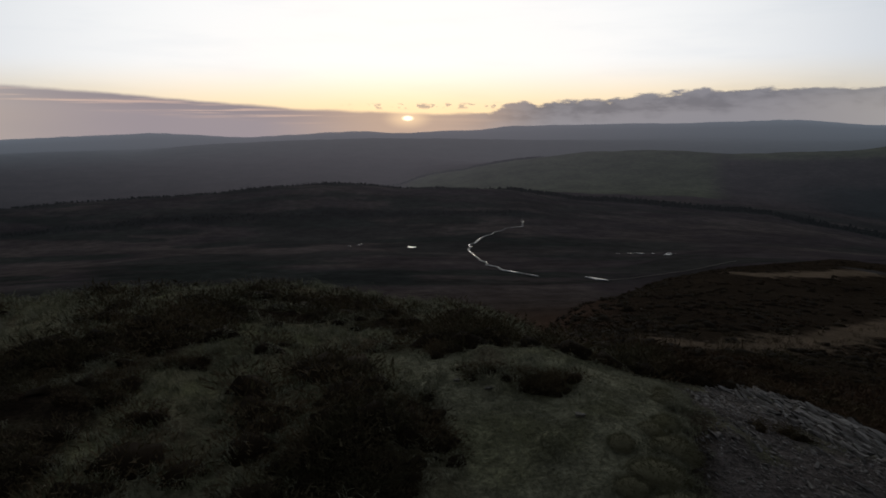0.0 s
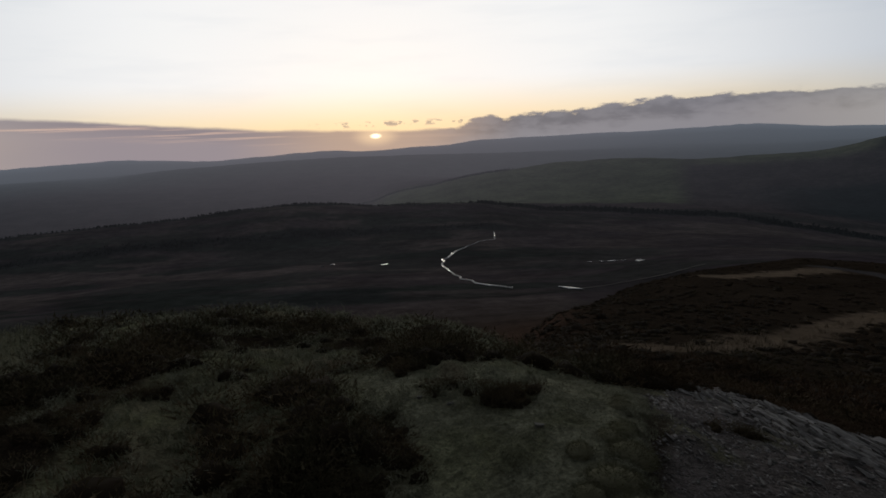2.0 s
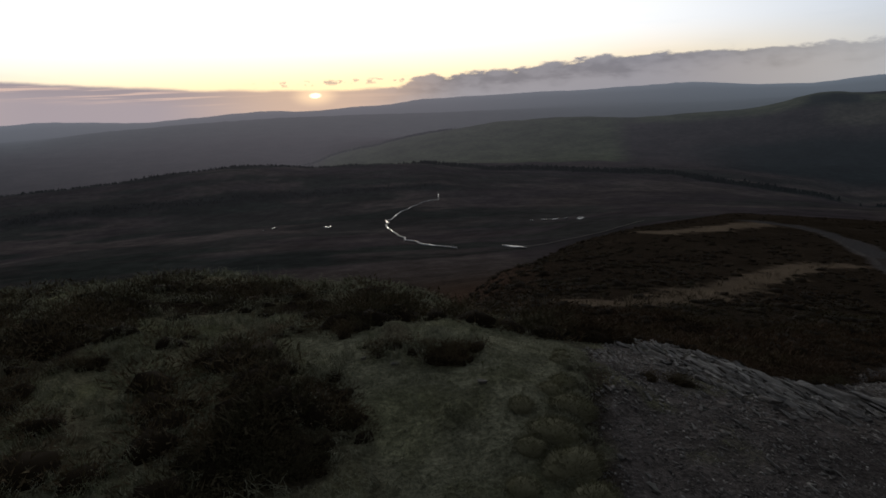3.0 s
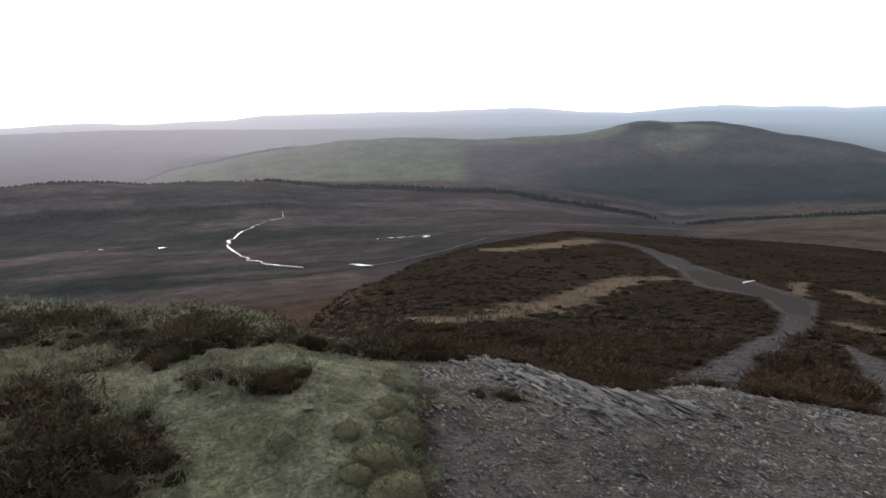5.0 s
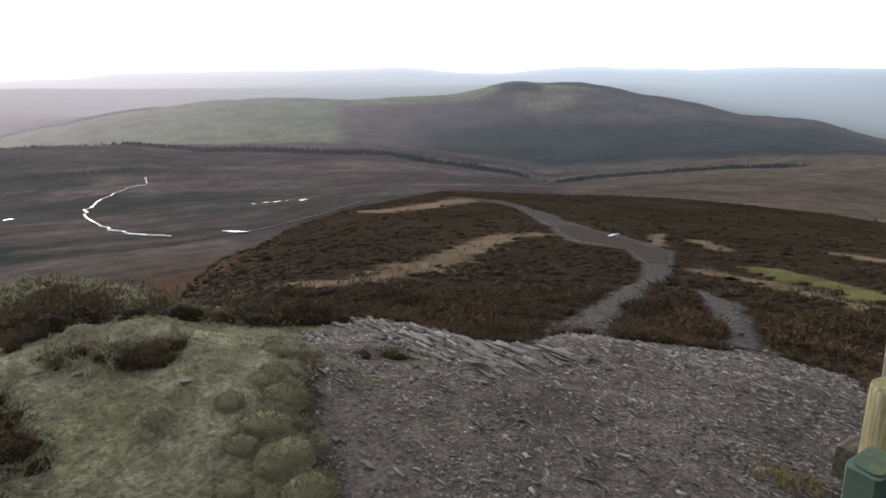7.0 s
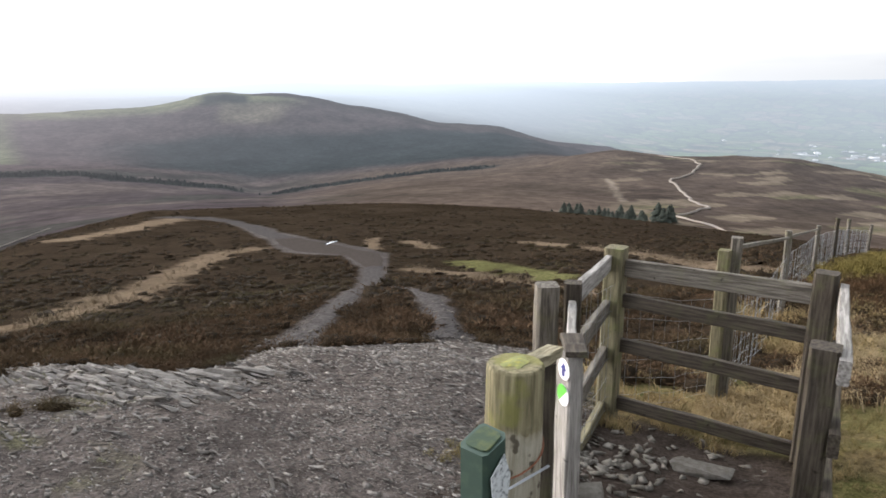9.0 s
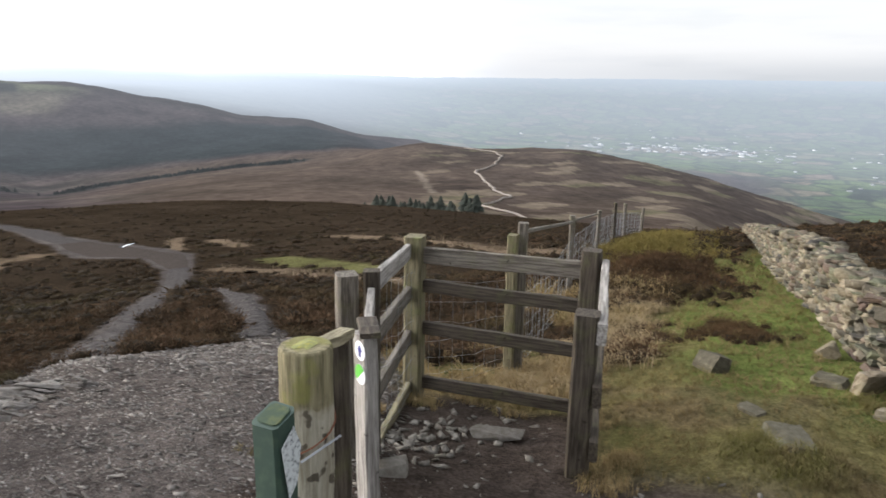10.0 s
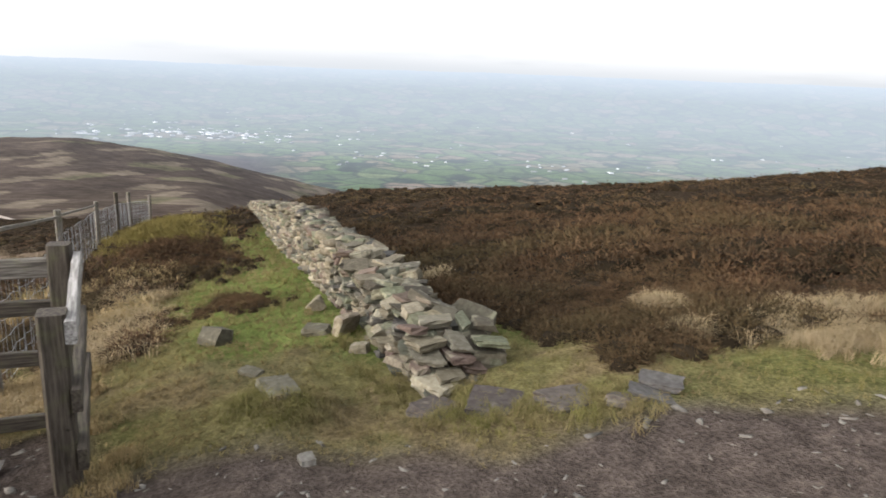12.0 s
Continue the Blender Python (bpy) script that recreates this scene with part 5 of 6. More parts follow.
# hearts of the bushes: twig brown, darkened to paint in the shade inside
TWIG_SHADE = leaf_material("dark_twigs_and_shade", [(0.01, 0.0075, 0.005), (0.018, 0.013, 0.008), (0.024, 0.017, 0.01)])
HEATHER = leaf_material("heather", [(0.021, 0.014, 0.0085), (0.039, 0.026, 0.0155), (0.058, 0.037, 0.0215), (0.092, 0.053, 0.029), (0.078, 0.056, 0.029)], 0.8, (0.056, 0.046, 0.022), own=0.45)
BROWN_HEATHER = leaf_material("brown_heather", [(0.019, 0.0138, 0.0085), (0.034, 0.024, 0.015), (0.05, 0.0335, 0.0203), (0.074, 0.0455, 0.0275), (0.066, 0.05, 0.026)], 0.8, (0.046, 0.045, 0.02))
TIPPED_HEATHER = leaf_material("brown_heather_with_pale_tips", [(0.025, 0.0178, 0.011), (0.045, 0.031, 0.0195), (0.066, 0.043, 0.0265), (0.097, 0.06, 0.037), (0.084, 0.064, 0.034)], 0.8, (0.058, 0.054, 0.026))
OLIVE_HEATHER = leaf_material("green_heather", [(0.032, 0.03, 0.017), (0.057, 0.05, 0.029), (0.082, 0.067, 0.04), (0.11, 0.079, 0.047), (0.097, 0.09, 0.047)])
GRASS = leaf_material("tawny_grass", [(0.12, 0.083, 0.038), (0.18, 0.128, 0.063), (0.235, 0.175, 0.092), (0.14, 0.118, 0.05), (0.27, 0.205, 0.115)])
PALE_GRASS = leaf_material("bleached_grass", [(0.078, 0.057, 0.037), (0.118, 0.089, 0.06), (0.155, 0.12, 0.084), (0.1, 0.08, 0.048), (0.18, 0.142, 0.1)])
FROSTY = leaf_material("grey_green_grass", [(0.12, 0.116, 0.074), (0.18, 0.175, 0.117), (0.225, 0.216, 0.152), (0.148, 0.15, 0.086), (0.26, 0.237, 0.172)])
TURF_GRASS = leaf_material("green_turf_grass", [(0.078, 0.078, 0.025), (0.118, 0.106, 0.038), (0.165, 0.132, 0.062), (0.1, 0.1, 0.028), (0.215, 0.165, 0.09)], 0.8, (0.165, 0.12, 0.066), 1.3)
rng = np.random.default_rng(29)
CLUMPS = [heather_shape(rng, 260, 0.0125, 0.14) for _ in range(6)]
FINE_CLUMPS = [heather_shape(rng, 290, 0.0115, 0.13) for _ in range(6)]
MID_CLUMPS = [heather_shape(rng, 120, 0.018, 0.17, 0.6) for _ in range(6)]
LOOSE_CLUMPS = [heather_shape(rng, 30, 0.036, 0.24, 0.7) for _ in range(5)]
TUFTS = [grass_shape(rng, 15, 0.95, 0.016) for _ in range(5)]
FINE_TUFTS = [grass_shape(rng, 30, 1.0, 0.008) for _ in range(4)]
SHORT_TUFTS = [grass_shape(rng, 10, 0.9, 0.026) for _ in range(4)]


def track_gap(x, y):
    """0 on the stone paths, 1 away from them."""
    return smooth(0.0, 0.12, np.minimum(near_band(x, y, PATH_LINE, PATH_WIDTHS), near_band(x, y, PATH_FORK, FORK_WIDTHS)) - 0.08 + 0.5 * hills(x, y, 0.8, 2, 83))


def moor_share(x, y, h, r):
    share = np.ones_like(x)
    for name, c in covers(x, y).items():
        share = np.minimum(share, 1 - c * (0.85 if name == "tussock" else 1.0))
    share *= track_gap(x, y) * (0.35 + 0.65 * smooth(-0.16, -0.04, hills(x, y, 0.55, 2, 84)))
    share *= np.where((y < 4.7) & (x < 1.7) & (x > -1), smooth(0.3, 0.45, near_line(x, y, SCREE_EDGE)), 1.0)
    share *= np.where((h < 14) & (r < 13), 0.2 + 0.8 * smooth(-0.06, 0.1, hills(x, y, 0.5, 2, 81)), 1.0)
    share *= np.where(np.abs(y - wall_y(x)) < 0.5, (x < 3.3) * 1.0, 1.0)
    share *= ~((h < 8) & (r > 13)) & ~((h > 95) & (r > 55)) & ~((x > 1.3) & (x < 6.0) & (y > -1.6) & (y < 2.1))
    return share * smooth(2.4, 2.8, r)


def heather(name, shapes, n, r0, r1, size, label, h0=16, h1=149, mat=HEATHER):
    x, y, h, r = sown(n, h0, h1, r0, r1, rng)
    keep = rng.random(n) < moor_share(x, y, h, r)
    x, y, r = x[keep], y[keep], r[keep]
    s = np.minimum(0.13 + 0.026 * r, size) * rng.uniform(0.6, 1.25, len(x)) * np.clip(1 + 2.2 * hills(x, y, 1.2, 2, 61), 0.5, 1.25)
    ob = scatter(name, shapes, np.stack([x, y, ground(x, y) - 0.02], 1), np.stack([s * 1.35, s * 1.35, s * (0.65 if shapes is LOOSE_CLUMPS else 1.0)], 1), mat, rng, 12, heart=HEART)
    return tagged(ob, label, "heather", kind="stuff")


heather("heather", CLUMPS, 3400, 2.6, 7, 0.3, "dark brown winter heather on the summit", 16, 88, TIPPED_HEATHER)
heather("heather", CLUMPS, 3000, 3.2, 7, 0.3, "red-brown winter heather beside the track", 88, 149)
heather("heather", FINE_CLUMPS, 2600, 2.6, 8, 0.26, "dark green and brown heather on the plateau", -37, 16, OLIVE_HEATHER)
heather("heather", MID_CLUMPS, 2500, 7, 16, 0.34, "dark brown winter heather below the summit", 16, 90, TIPPED_HEATHER)
heather("heather", MID_CLUMPS, 2100, 7, 16, 0.34, "red-brown winter heather behind the wall", 90, 149)
heather("heather", MID_CLUMPS, 700, 8, 16, 0.26, "dark heather on the brow of the plateau", -37, 16, OLIVE_HEATHER)
heather("heather", LOOSE_CLUMPS, 7200, 16, 110, 0.42, "brown heather covering the shoulder of the moor", 4, 92, BROWN_HEATHER)
heather("heather", LOOSE_CLUMPS, 2600, 16, 60, 0.42, "red-brown heather on the slope above the wall", 92, 149)

# bushy clumps that stand out on the summit
bx = np.array([0.32, 0.42, 0.2, 0.05, -0.36, -0.45, -0.6, -0.68, -0.12, 1.05, 1.64, 0.55, -0.8, -0.2, -1.7, -2.0, 1.2, 0.9, 3.1, 3.4])
by = np.array([3.58, 3.5, 3.6, 3.68, 3.42, 3.2, 3.35, 3.1, 4.38, 4.5, 3.4, 4.6, 3.4, 4.2, 4.0, 3.4, 4.9, 4.8, 4.35, 4.5])
idx = np.repeat(np.arange(len(bx)), 9)
x, y = bx[idx] + rng.normal(0, 0.07, len(idx)), by[idx] + rng.normal(0, 0.06, len(idx))
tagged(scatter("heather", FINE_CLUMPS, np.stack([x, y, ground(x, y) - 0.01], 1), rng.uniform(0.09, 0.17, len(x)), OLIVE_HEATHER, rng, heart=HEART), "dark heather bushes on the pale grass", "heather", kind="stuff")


def grass(name, shapes, n, cover, box, size, mat, label, tilt=12):
    x, y, h, r = sown(n, *box, rng)
    c = covers(x, y)
    bare = (1 - c["earth"]) * (1 - c["scree"] * (cover != "sparse")) * (1 - 0.8 * c["mud"])
    keep = (rng.random(n) < c[cover] * bare) & (track_gap(x, y) > 0.5) & (np.where((np.abs(y - wall_y(x)) < 0.36) & (x > 3.7), 0, 1) > 0)
    x, y, r = x[keep], y[keep], r[keep]
    s = size * rng.uniform(0.6, 1.3, len(x)) * np.clip(r / 5, 0.8, 3.0)
    ob = scatter(name, shapes, np.stack([x, y, ground(x, y)], 1), np.stack([s * 1.3, s * 1.3, s], 1), mat, rng, tilt)
    return tagged(ob, label, "grass", kind="stuff")


grass("grass", SHORT_TUFTS, 7500, "lawn", (-12, 22, 2.2, 5.2), 0.023, FROSTY, "short grey-green frosted grass on the summit", 22)
grass("grass", TUFTS, 5600, "tussock", (-37, 18, 2.4, 13), 0.075, FROSTY, "pale grass tussocks among the heather", 18)
grass("grass", SHORT_TUFTS, 13000, "turf", (80, 149, 2.8, 16), 0.042, TURF_GRASS, "short green turf between wall and track", 25)
grass("grass", TUFTS, 6000, "gold", (64, 93, 4.6, 15), 0.11, GRASS, "long tawny dead grass behind the enclosure", 15)
grass("grass", TUFTS, 7500, "pale", (8, 149, 4.2, 60), 0.10, PALE_GRASS, "bleached grass strips in the heather", 15)


def tufts_at(spots, n, spread_by, size, mat, label, droop=TUFTS):
    k = rng.integers(0, len(spots), n)
    p = np.array(spots)[k] + rng.normal(0, spread_by, (n, 2))
    ob = scatter("grass", droop, np.stack([p[:, 0], p[:, 1], ground(p[:, 0], p[:, 1])], 1), rng.uniform(0.7, 1.2, n) * size, mat, rng, 14)
    return tagged(ob, label, "grass", kind="stuff")


grass("grass", SHORT_TUFTS, 3000, "sparse", (13, 40, 2.4, 5.6), 0.025, FROSTY, "thin grass in the trodden scree", 22)
STRAW = leaf_material("straw_grass", [(0.15, 0.108, 0.056), (0.215, 0.163, 0.093), (0.265, 0.205, 0.125), (0.18, 0.132, 0.068)])
tufts_at([(5.4, 0.95), (5.1, 0.8), (6.1, 0.42), (6.5, 0.6), (7.1, 0.35), (7.7, 0.7), (8.3, 0.55), (6.9, 0.9), (5.9, 1.0)], 420, 0.17, 0.16, STRAW, "bleached grass tussocks behind the enclosure")
tufts_at([(4.2, -3.68), (4.28, -3.6), (3.65, -3.44), (3.72, -3.5)], 150, 0.05, 0.18, STRAW, "two pale grass tufts in front of the heather", FINE_TUFTS)
tufts_at([(3.55, -4.2), (3.3, -4.4), (3.8, -4.5), (3.2, -4.1), (3.0, -4.4), (3.4, -4.8), (3.0, -3.95), (2.8, -4.2)], 420, 0.16, 0.15, STRAW, "bleached straw grass on the verge of the track", FINE_TUFTS)
tufts_at([(10.3, 0.7), (9.6, 0.75), (8.6, 0.7), (8.2, 0.5), (7.4, 0.5), (6.3, 0.6), (9.2, 0.45)], 330, 0.16, 0.2, STRAW, "pale grass tussocks along the heather knoll", FINE_TUFTS)
tufts_at([(6.9, -2.75), (7.0, -2.8)], 50, 0.06, 0.19, STRAW, "tawny grass tuft beside the wall")
tufts_at([(3.75, -1.5), (3.6, -1.75), (3.95, -1.42), (3.2, -1.6), (3.0, -1.9), (2.9, -2.3), (4.3, -1.42), (5.0, -1.42), (3.25, -1.5), (3.0, -1.75), (2.85, -2.05), (2.72, -2.3), (3.4, -1.75)], 330, 0.09, 0.09, TURF_GRASS, "rough grass round the wall's foot")
tufts_at([(4.3, 0.3), (3.5, 0.2), (3.6, 0.05), (4.2, 1.5), (4.4, 0.9), (4.5, 1.2), (3.7, 1.72), (3.3, 0.15)], 220, 0.07, 0.085, GRASS, "dead grass round the enclosure's posts")
tufts_at([(3.8, -0.53), (3.65, -0.6), (3.85, -0.95), (3.6, -0.85), (3.55, -0.72), (3.95, -0.6)], 260, 0.07, 0.08, TURF_GRASS, "grass round a sunken boulder")
tufts_at([(0.7, 2.36), (0.73, 2.6), (0.8, 2.84), (0.9, 3.0), (0.95, 3.18), (1.02, 3.42), (1.09, 3.64), (1.14, 3.82)], 560, 0.04, 0.05, FROSTY, "overhanging grass along the edge of the scree")
tufts_at([(2.86, 1.66), (2.76, 1.72)], 60, 0.07, 0.05, TURF_GRASS, "green grass patch beside the gate post")
tufts_at([(0.15, 3.6), (-0.05, 3.75), (-0.3, 3.6), (0.4, 3.75)], 90, 0.1, 0.08, FROSTY, "frosted grass round the heather bushes")

# rounded turf cushions along the edge of the scree
MOUNDS = [heather_shape(rng, 1500, 0.008, 0.17, 0.86, 6, 16, 0.035) for _ in range(5)]
CUSHION = leaf_material("mossy_turf", [(0.07, 0.062, 0.034), (0.12, 0.112, 0.066), (0.16, 0.147, 0.094), (0.1, 0.096, 0.048), (0.185, 0.15, 0.1)], 3.0, own=0.5)
for mx, my, size in ((0.72, 2.27, 0.21), (0.7, 2.5, 0.23), (0.7, 2.73, 0.21), (0.84, 2.93, 0.2), (0.88, 3.17, 0.14), (0.97, 3.47, 0.13), (0.57, 2.63, 0.13), (0.6, 2.92, 0.12), (0.78, 3.08, 0.12), (0.48, 2.4, 0.13), (1.03, 3.7, 0.12)):
    mound = scatter("turf_cushion", MOUNDS, np.array([(mx, my, float(ground(mx, my)) - 0.012)]), np.array([(size * 1.1, size * 0.95, size * rng.uniform(0.7, 0.95))]), CUSHION, rng, 5)
    for poly in mound.data.polygons:
        poly.use_smooth = poly.index < 176
    tagged(mound, "rounded mossy grass cushion at the edge of the scree", "grass", "turf cushions along the scree")

# knolls of heather and grass beyond the turf strip
k = 500
x, y = 13.2 + rng.normal(0, 1.7, k), 0.3 + rng.normal(0, 0.5, k)
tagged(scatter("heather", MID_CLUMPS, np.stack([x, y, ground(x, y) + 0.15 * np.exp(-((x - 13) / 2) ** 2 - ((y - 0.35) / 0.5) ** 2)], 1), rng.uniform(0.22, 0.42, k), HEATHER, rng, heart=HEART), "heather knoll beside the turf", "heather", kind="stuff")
KNOLL_GRASS = leaf_material("yellow_green_grass", [(0.075, 0.06, 0.02), (0.11, 0.09, 0.027), (0.145, 0.112, 0.04), (0.09, 0.085, 0.022)])
k = 520
x, y = 18.5 + rng.normal(0, 2.2, k), 0.6 + rng.normal(0, 0.7, k)
tagged(scatter("grass", TUFTS, np.stack([x, y, ground(x, y) + 0.25 * np.exp(-((x - 18.5) / 3) ** 2 - ((y - 0.6) / 0.9) ** 2) - 0.05], 1), rng.uniform(0.22, 0.42, k), KNOLL_GRASS, rng), "yellow-green grass on the heather knoll", "grass", kind="stuff")
k = 140
x, y = 7.4 + rng.normal(0, 0.3, k), -0.6 + rng.normal(0, 0.22, k)
tagged(scatter("heather", CLUMPS, np.stack([x, y, ground(x, y)], 1), rng.uniform(0.1, 0.2, k), HEATHER, rng, heart=HEART), "low heather patch in the turf", "heather", kind="stuff")

# ---- stones of the scree and the track ----
rng = np.random.default_rng(31)
CHIPS = [rock_shape(rng, 1.0, 8) for _ in range(8)]


def strike(n, spread_deg):
    """Turns of slate pieces that follow the bedding."""
    out = np.empty((n, 3, 3))
    for i in range(n):
        out[i] = np.array(Euler((radians(rng.normal(-15, 10)), radians(rng.normal(0, 7)), radians(-84 + rng.normal(0, spread_deg)))).to_matrix())
    return out


def chips(name, n, cover, box, size, flat, mat, label, spread_deg):
    x, y, h, r = sown(n, *box, rng)
    c = covers(x, y)
    keep = rng.random(n) < c[cover] * (1 - 0.7 * c["sparse"]) * (1 if cover != "path" else track_gap(x, y) < 0.4) * (0.5 + 1.4 * hills(x, y, 0.5, 2, 71) + 0.4)
    x, y, r = x[keep], y[keep], r[keep]
    m = len(x)
    s = size * np.exp(rng.normal(0, 0.45, m)) * np.clip(r / 3.5, 0.7, 2)
    dims = np.stack([s * rng.uniform(1.2, 2.6, m), s * rng.uniform(0.6, 1.0, m), s * flat * rng.uniform(0.6, 1.4, m)], 1)
    ob = scatter(name, CHIPS, np.stack([x, y, ground(x, y) + s * flat * 0.1 + (0.016 if cover == "path" else 0)], 1), dims, mat, rng, turns=strike(m, spread_deg))
    return tagged(ob, label, "stones", kind="stuff")


chips("slate_chips", 48000, "scree", (13, 70, 1.7, 7.6), 0.0098, 0.34, SLATE, "grey slate chips of the worn summit path", 15)
GRAVEL_STONE = stone_material("footpath_gravel", [(0.045, 0.04, 0.037), (0.08, 0.071, 0.066), (0.12, 0.107, 0.1)], (0.13, 0.12, 0.1), 0.2)
chips("gravel", 7000, "path", (30, 66, 5.5, 26), 0.011, 0.5, GRAVEL_STONE, "grey gravel of the footpath", 90)
chips("stones", 700, "earth", (60, 149, 1.6, 4.6), 0.018, 0.5, PALE_STONE, "small stones trodden into the dark track", 90)
k = 120
x, y = 3.55 + rng.normal(0, 0.3, k), 1.25 + rng.normal(0, 0.2, k)
keep = (np.abs(y - 1.05) < 0.55) & (x > 2.6)
x, y = x[keep], y[keep]
dims = np.stack([rng.uniform(0.03, 0.1, len(x)), rng.uniform(0.025, 0.06, len(x)), rng.uniform(0.008, 0.02, len(x))], 1)
tagged(scatter("stones", CHIPS, np.stack([x, y, ground(x, y) + 0.01], 1), dims, PALE_STONE, rng, 12), "pale broken stones inside the enclosure", "stones", kind="stuff")

# larger loose slates that one can tell apart
scree = thing("slate_scree", 2.4, 2.6)
tagged(scree, "loose grey slate pieces strewn over the worn path", "scree")
PIECES = [rock_mesh("slate_piece", rock_shape(rng, 1.0, 12), SLATE) for _ in range(8)]
x, y, h, r = sown(520, 15, 67, 2.0, 5.8, rng)
keep = covers(x, y)["scree"] > 0.7
for k, (px, py) in enumerate(zip(x[keep][:280], y[keep][:280])):
    ob = new("slate_piece", PIECES[k % 8])
    ob.parent = scree
    s = rng.uniform(0.014, 0.032)
    at_world(ob, pose(px, py, float(ground(px, py)) + 0.008, rng.normal(-22, 9), rng.normal(0, 6), -84 + rng.normal(0, 16)) @ Matrix.Diagonal((s * rng.uniform(1.4, 4.0), s * rng.uniform(0.5, 0.9), s * rng.uniform(0.25, 0.5), 1)))

# ---- slate outcrop on the lip: long tilted ledges ----
outcrop = thing("slate_outcrop", 2.3, 3.6)
tagged(outcrop, "tilted grey slate ledges breaking out of the path", "rock outcrop")
LEDGES = [rock_mesh("ledge", rock_shape(rng, 1.0, 14), SLATE) for _ in range(6)]
for k in range(300):
    u, v = rng.uniform(-1.0, 1.0), float(np.clip(rng.normal(0, 0.4), -0.7, 0.8))
    # along the strike from the lip down towards the camera
    x, y = 2.45 + 0.1 * u + 0.9 * v, 3.95 - 0.8 * u + 0.3 * v
    if float(covers(np.array([x]), np.array([y]))["scree"][0]) < 0.4:
        continue
    long = rng.uniform(0.05, 0.2)
    ob = new("ledge", LEDGES[k % 6])
    ob.parent = outcrop
    at_world(ob, pose(x, y, float(ground(x, y)) + 0.012, rng.normal(-24, 6), rng.normal(0, 4), -84 + rng.normal(0, 8)) @ Matrix.Diagonal((long, rng.uniform(0.02, 0.06), rng.uniform(0.012, 0.03), 1)))
for k in range(5):
    ob = new("ledge", LEDGES[k])
    ob.parent = outcrop
    x, y = 2.62 + 0.10 * k, 4.0 - 0.13 * k + 0.05 * (k % 2)
    at_world(ob, pose(x, y, float(ground(x, y)) + 0.012, -19, 3, -78 + 3 * k) @ Matrix.Diagonal((0.5, 0.12, 0.03, 1)))


# ---- paths ----
def path_material(name, tone, dark, wet):
    m, t, p = material(name)
    pos = node(t, "ShaderNodeNewGeometry").outputs["Position"]
    fine, mid = grain(t, 9 if not wet else 0.6, 5, pos, 0.7), grain(t, 1.3 if not wet else 0.09, 4, pos)
    t.links.new(mix(t, spread(t, fine, 0.32, 0.68), dark, tone), p.inputs["Base Color"])
    p.inputs["Specular IOR Level"].default_value = 0.5 if wet else 0.0
    t.links.new(spread(t, mid, 0.42, 0.58, 0.75, 0.12 if wet else 0.6), p.inputs["Roughness"])
    if not wet:
        t.links.new(relief(t, fine, 0.6, 0.02), p.inputs["Normal"])
    return m


GRAVEL = path_material("pale_gravel", (0.085, 0.078, 0.076), (0.028, 0.026, 0.025), False)
WET_TRACK = path_material("wet_track", (0.36, 0.34, 0.32), (0.12, 0.11, 0.10), True)
PUDDLE, pt, pp = material("puddle_water")
t_rip = grain(pt, 3.0, 2, node(pt, "ShaderNodeNewGeometry").outputs["Position"])
pt.links.new(mix(pt, t_rip, (0.03, 0.028, 0.026), (0.05, 0.046, 0.042)), pp.inputs["Base Color"])
pp.inputs["Roughness"].default_value = 0.06
DRY_TRACK = path_material("stone_track", (0.25, 0.225, 0.2), (0.15, 0.13, 0.115), False)


def ribbon(name, line, widths, lift, mat, label, seed, step=0.4, sunk=-0.4, wander=0.0):
    """A path laid on the ground along a line; widths go with the line's points."""
    pts = np.array(line, float)
    d = np.concatenate([[0], np.cumsum(np.hypot(*np.diff(pts, axis=0).T))])
    n = int(d[-1] / step)
    s = np.linspace(0, d[-1], n)
    kernel = np.hanning(max(5, n // (4 * len(pts))) | 1)
    kernel /= kernel.sum()
    pad = len(kernel) // 2
    x, y = (np.convolve(np.pad(np.interp(s, d, pts[:, k]), pad, "edge"), kernel, "valid") for k in (0, 1))
    w = np.interp(s, d, widths)
    x, y = x + wander * hills(s, s * 0 + 3.0, 26.0, 3, seed + 50), y + wander * hills(s, s * 0 + 9.0, 26.0, 3, seed + 60)
    tx, ty = np.gradient(x), np.gradient(y)
    q = np.hypot(tx, ty)
    nx, ny = -ty / q, tx / q
    cols = []
    across = np.linspace(-1, 1, 13)
    for a in across:
        wob = 1 + 0.5 * hills(s + 40 * seed * np.sign(a), s * 0 + 5.0, 2.2 * step * 5, 3, seed) * abs(a)
        cx, cy = x + nx * a * w * 0.5 * wob, y + ny * a * w * 0.5 * wob
        cols.append(np.stack([cx, cy, ground(cx, cy) + lift * (1.0 - (1.0 + sunk) * abs(a) ** 3)], 1))
    v = np.stack(cols, 1).reshape(-1, 3)
    i, j = np.meshgrid(np.arange(12), np.arange(n - 1))
    k = (j * 13 + i).ravel()
    ob = solid(name, v, np.stack([k, k + 1, k + 14, k + 13], 1)[:, ::-1], mat, True)
    return tagged(ob, label, "path", kind="structure")


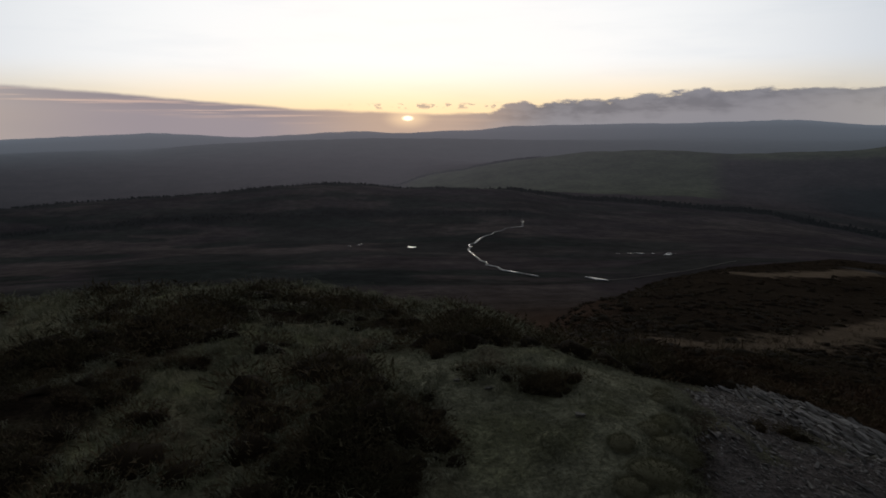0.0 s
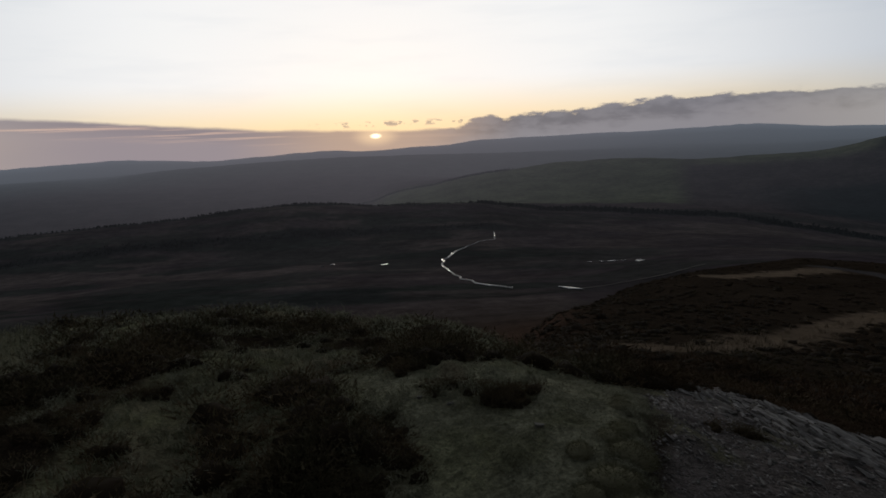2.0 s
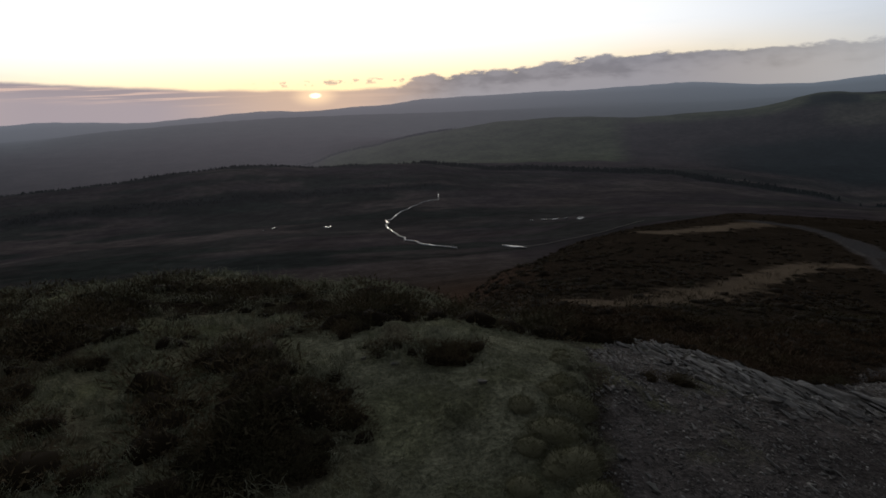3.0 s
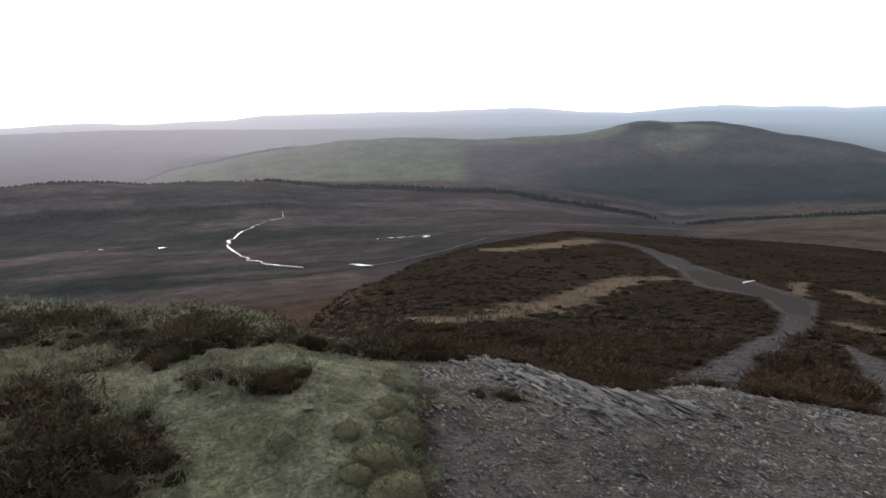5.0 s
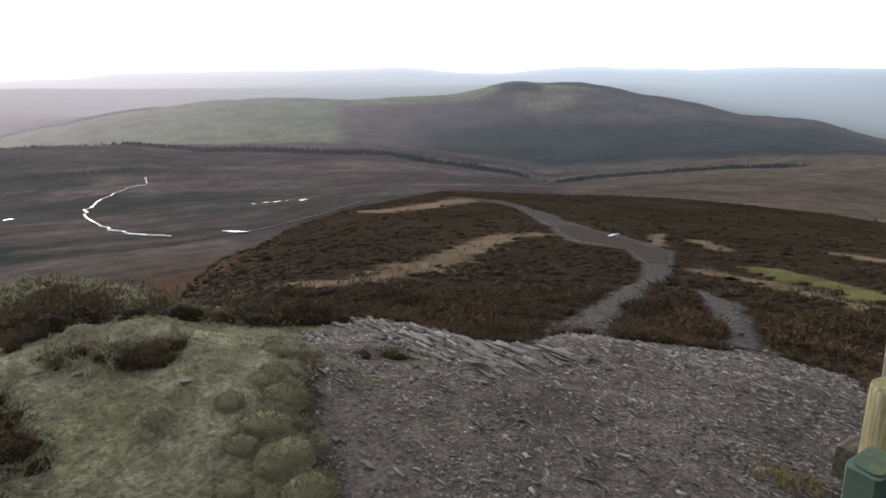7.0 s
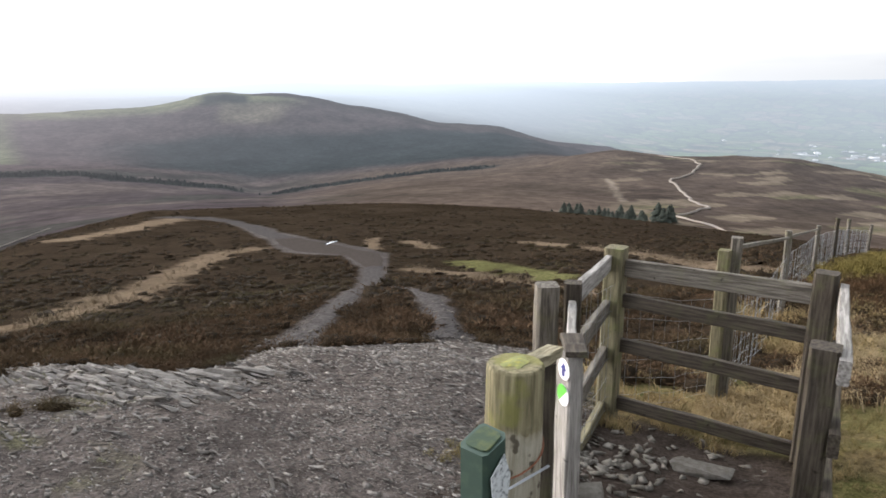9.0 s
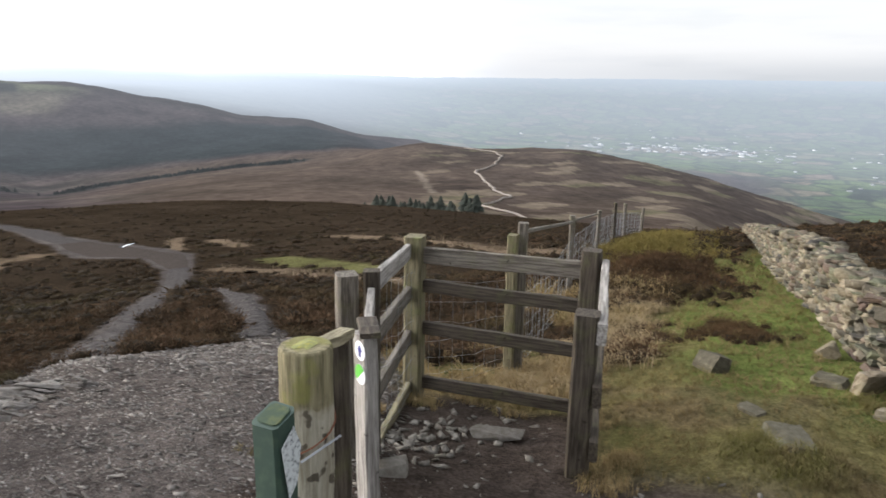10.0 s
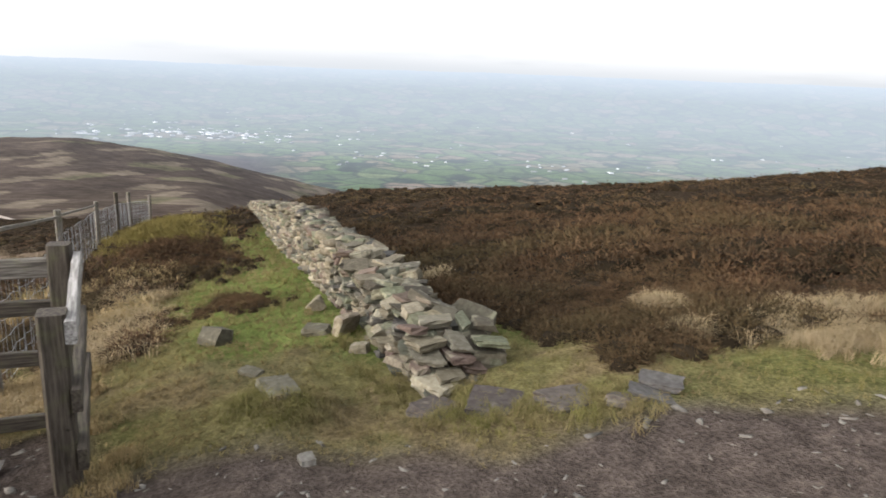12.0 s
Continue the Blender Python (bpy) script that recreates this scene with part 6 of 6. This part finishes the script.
MUD_PATH = path_material("muddy_gravel", (0.062, 0.053, 0.048), (0.034, 0.029, 0.026), False)
ribbon("footpath", PATH_LINE[:6], PATH_WIDTHS[:6], 0.022, GRAVEL, "pale gravel footpath winding down the moor", 3, 0.12, 2.0)
ribbon("footpath", PATH_LINE[5:10], PATH_WIDTHS[5:10], 0.03, MUD_PATH, "wide muddy stretch of the footpath", 23, 0.2, 2.0)
ribbon("footpath", PATH_LINE[9:], PATH_WIDTHS[9:], 0.04, GRAVEL, "grey gravel footpath going over the shoulder", 24, 0.2, 2.0)
ribbon("footpath", PATH_FORK, FORK_WIDTHS, 0.02, GRAVEL, "side branch of the gravel footpath", 4, 0.12, 2.0)
ribbon("puddle", [(32.2, 33.2), (33.2, 34.0), (34.4, 34.3)], [0.2, 0.5, 0.2], 0.05, PUDDLE, "puddle shining on the muddy path", 18, 0.2)
ribbon("track", TRAIL, [0.5, 0.6, 0.8, 0.8, 1.0, 1.4, 1.3, 1.3, 1.1, 1.0, 0.8, 0.5], 0.9, WET_TRACK, "wet forest track shining in the basin", 5, 1.5, wander=9.0)
ribbon("track", TRAIL_ON, [0.8, 0.8, 0.8, 0.7, 0.5], 0.4, DRY_TRACK, "stony track round the shoulder", 6, 3)
ribbon("track", FAR_TRAIL, [0.9, 1.2, 1.3, 1.5, 2.4, 2.0, 2.6, 2.2, 2.6, 2.2, 2.0], 1.2, DRY_TRACK, "pale worn trail zigzagging over the brown hill", 7, 4, wander=12.0)
ribbon("puddle", [(61, 290), (66, 283), (69, 278)], [1, 4.5, 1], 0.8, PUDDLE, "puddle shining on the forest track", 8, 1)
for k, (x, y) in enumerate(((104, 404), (112, 403), (118, 401), (124, 399), (131, 391), (128, 384), (-66, 470), (-60, 480), (-22, 455))):
    g = 0.55 + 0.4 * (k % 3)
    y += (k * 7) % 5 - 2
    ribbon("puddle", [(x - 2.2 * g, y + 1), (x, y), (x + 2.2 * g, y - 0.5)], [1, 4 * g, 1], 0.9, PUDDLE, "small puddle shining on the moor", 9 + k, 0.5)


# ---- trees ----
BARK = plain("bark", (0.045, 0.035, 0.028), 0.9)
NEEDLES = leaf_material("conifer_needles", [(0.036, 0.042, 0.036), (0.048, 0.054, 0.045), (0.06, 0.065, 0.054)], 0.05)


def conifer_shape(rng, tiers, arms):
    """A spruce of unit height: ragged tiers of drooping boughs."""
    vs, fs = [], []
    for k in range(tiers):
        z0 = 0.12 + 0.8 * k / tiers
        r = 0.2 * (1 - k / tiers) + 0.03
        for i in range(arms):
            a = 2 * math.pi * (i + rng.uniform(-0.3, 0.3)) / arms + k
            rr = r * rng.uniform(0.7, 1.25)
            out, side = np.array((math.cos(a), math.sin(a), 0)), np.array((-math.sin(a), math.cos(a), 0))
            top = np.array((0, 0, z0 + 1.0 / tiers + 0.06))
            b = len(vs)
            vs += [top, out * rr * 0.6 + side * rr * 0.42 + (0, 0, z0 + 0.04), out * rr + (0, 0, z0 - 0.03 + rng.normal(0, 0.015)), out * rr * 0.6 - side * rr * 0.42 + (0, 0, z0 + 0.04)]
            fs.append((b, b + 1, b + 2, b + 3))
    return np.array(vs), np.array(fs)


SPRUCES = [conifer_shape(rng, 3, 4) for _ in range(5)]


def wood(line, n, across, tall, label):
    pts = np.array(line, float)
    d = np.concatenate([[0], np.cumsum(np.hypot(*np.diff(pts, axis=0).T))])
    s = rng.uniform(0, d[-1], n)
    x, y = np.interp(s, d, pts[:, 0]) + rng.normal(0, across, n), np.interp(s, d, pts[:, 1]) + rng.normal(0, across, n)
    h = tall * rng.uniform(0.6, 1.2, n)
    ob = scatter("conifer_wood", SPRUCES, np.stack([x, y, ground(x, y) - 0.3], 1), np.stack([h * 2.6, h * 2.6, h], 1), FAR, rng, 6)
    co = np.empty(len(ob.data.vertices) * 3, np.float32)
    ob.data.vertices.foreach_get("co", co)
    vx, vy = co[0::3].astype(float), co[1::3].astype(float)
    # the trees carry the same painted haze as the land
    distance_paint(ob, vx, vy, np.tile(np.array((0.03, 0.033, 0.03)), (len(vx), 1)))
    return tagged(ob, label, "wood", kind="stuff")


for (line, half), n, tall, label in zip(WOODS, (1300, 1000, 1200, 700), (1.7, 2.5, 4.6, 4.0), ("dark conifer belt across the basin", "conifer wood along the rim of the basin", "dark conifer belt below the green hill", "conifer belt along the foot of the hill")):
    wood(line, n, half * 0.55, tall, label)
wood([(-120, 1575), (-60, 1590), (20, 1585), (120, 1575), (220, 1560)], 700, 6, 4.5, "hedgerow trees along the far green crest")

proto = new("conifer")
v, f = conifer_shape(rng, 8, 10)
v = v * np.array((2.2, 2.2, 1.0))
crown = solid("crown", v, f, NEEDLES)
crown.parent = proto
trunk_v = [(0.02 * math.cos(a) * s, 0.02 * math.sin(a) * s, z) for s, z in ((1, -0.05), (0.2, 0.95)) for a in np.linspace(0, 2 * np.pi, 8, endpoint=False)]
trunk = solid("trunk", trunk_v, [(k, (k + 1) % 8, 8 + (k + 1) % 8, 8 + k) for k in range(8)], BARK)
trunk.parent = proto
tagged(proto, "dark green young spruce on the brown hillside", "conifer", "young spruces on the hillside")
first = True
for k in range(44):
    hd, r = 63.4 + 8.8 * (k / 43) + rng.normal(0, 0.5), rng.uniform(240, 300)
    x, y = plan(hd, r)
    tall = rng.uniform(4.5, 7.5) * (1.2 if k > 38 else 0.9)
    m = pose(x, y, float(ground(x, y)), 0, 0, rng.uniform(0, 360))
    if first:
        proto.matrix_basis = m @ Matrix.Scale(tall, 4)
        first = False
    else:
        ob = copy_thing(proto, m)
        ob.scale = (tall, tall, tall)

# ---- town in the vale ----
SHED = (np.array([(-.5, -.5, 0), (.5, -.5, 0), (.5, .5, 0), (-.5, .5, 0), (-.5, -.5, .7), (.5, -.5, .7), (.5, .5, .7), (-.5, .5, .7), (-.5, 0, 1), (.5, 0, 1)]),
        np.array([(0, 1, 5, 4), (2, 3, 7, 6), (4, 5, 9, 8), (6, 7, 8, 9), (1, 2, 6, 5), (3, 0, 4, 7)]))
h = np.concatenate([rng.normal(90, 6, 90), rng.normal(88, 3, 26), rng.uniform(78, 146, 50), rng.uniform(102, 124, 30)])
r = np.concatenate([rng.normal(2760, 150, 90), rng.normal(2700, 60, 26), rng.uniform(1700, 3600, 50), rng.normal(2050, 120, 30)])
x, y = plan(h, r)
s = np.concatenate([rng.uniform(0.5, 1.2, 90), rng.uniform(1.3, 2.3, 26), rng.uniform(0.4, 0.9, 80)])
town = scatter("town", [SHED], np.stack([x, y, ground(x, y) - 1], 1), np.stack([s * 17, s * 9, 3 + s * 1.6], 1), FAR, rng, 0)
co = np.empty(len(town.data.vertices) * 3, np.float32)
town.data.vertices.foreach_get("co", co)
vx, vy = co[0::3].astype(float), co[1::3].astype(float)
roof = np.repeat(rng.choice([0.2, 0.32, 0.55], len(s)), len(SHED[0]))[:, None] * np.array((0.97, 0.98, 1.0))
# roof tones, with the painted haze on top
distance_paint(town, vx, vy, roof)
tagged(town, "pale roofs of a town far down in the vale", "town", kind="stuff")

# ---- stones of the wall nearest the walk ----
for k, (p, size, turn) in enumerate(WALL_PARTS):
    ob = new("stone", STONES[k % len(STONES)])
    ob.parent = wall
    at_world(ob, pose(*p, *turn) @ Matrix.Diagonal((*size, 1)))
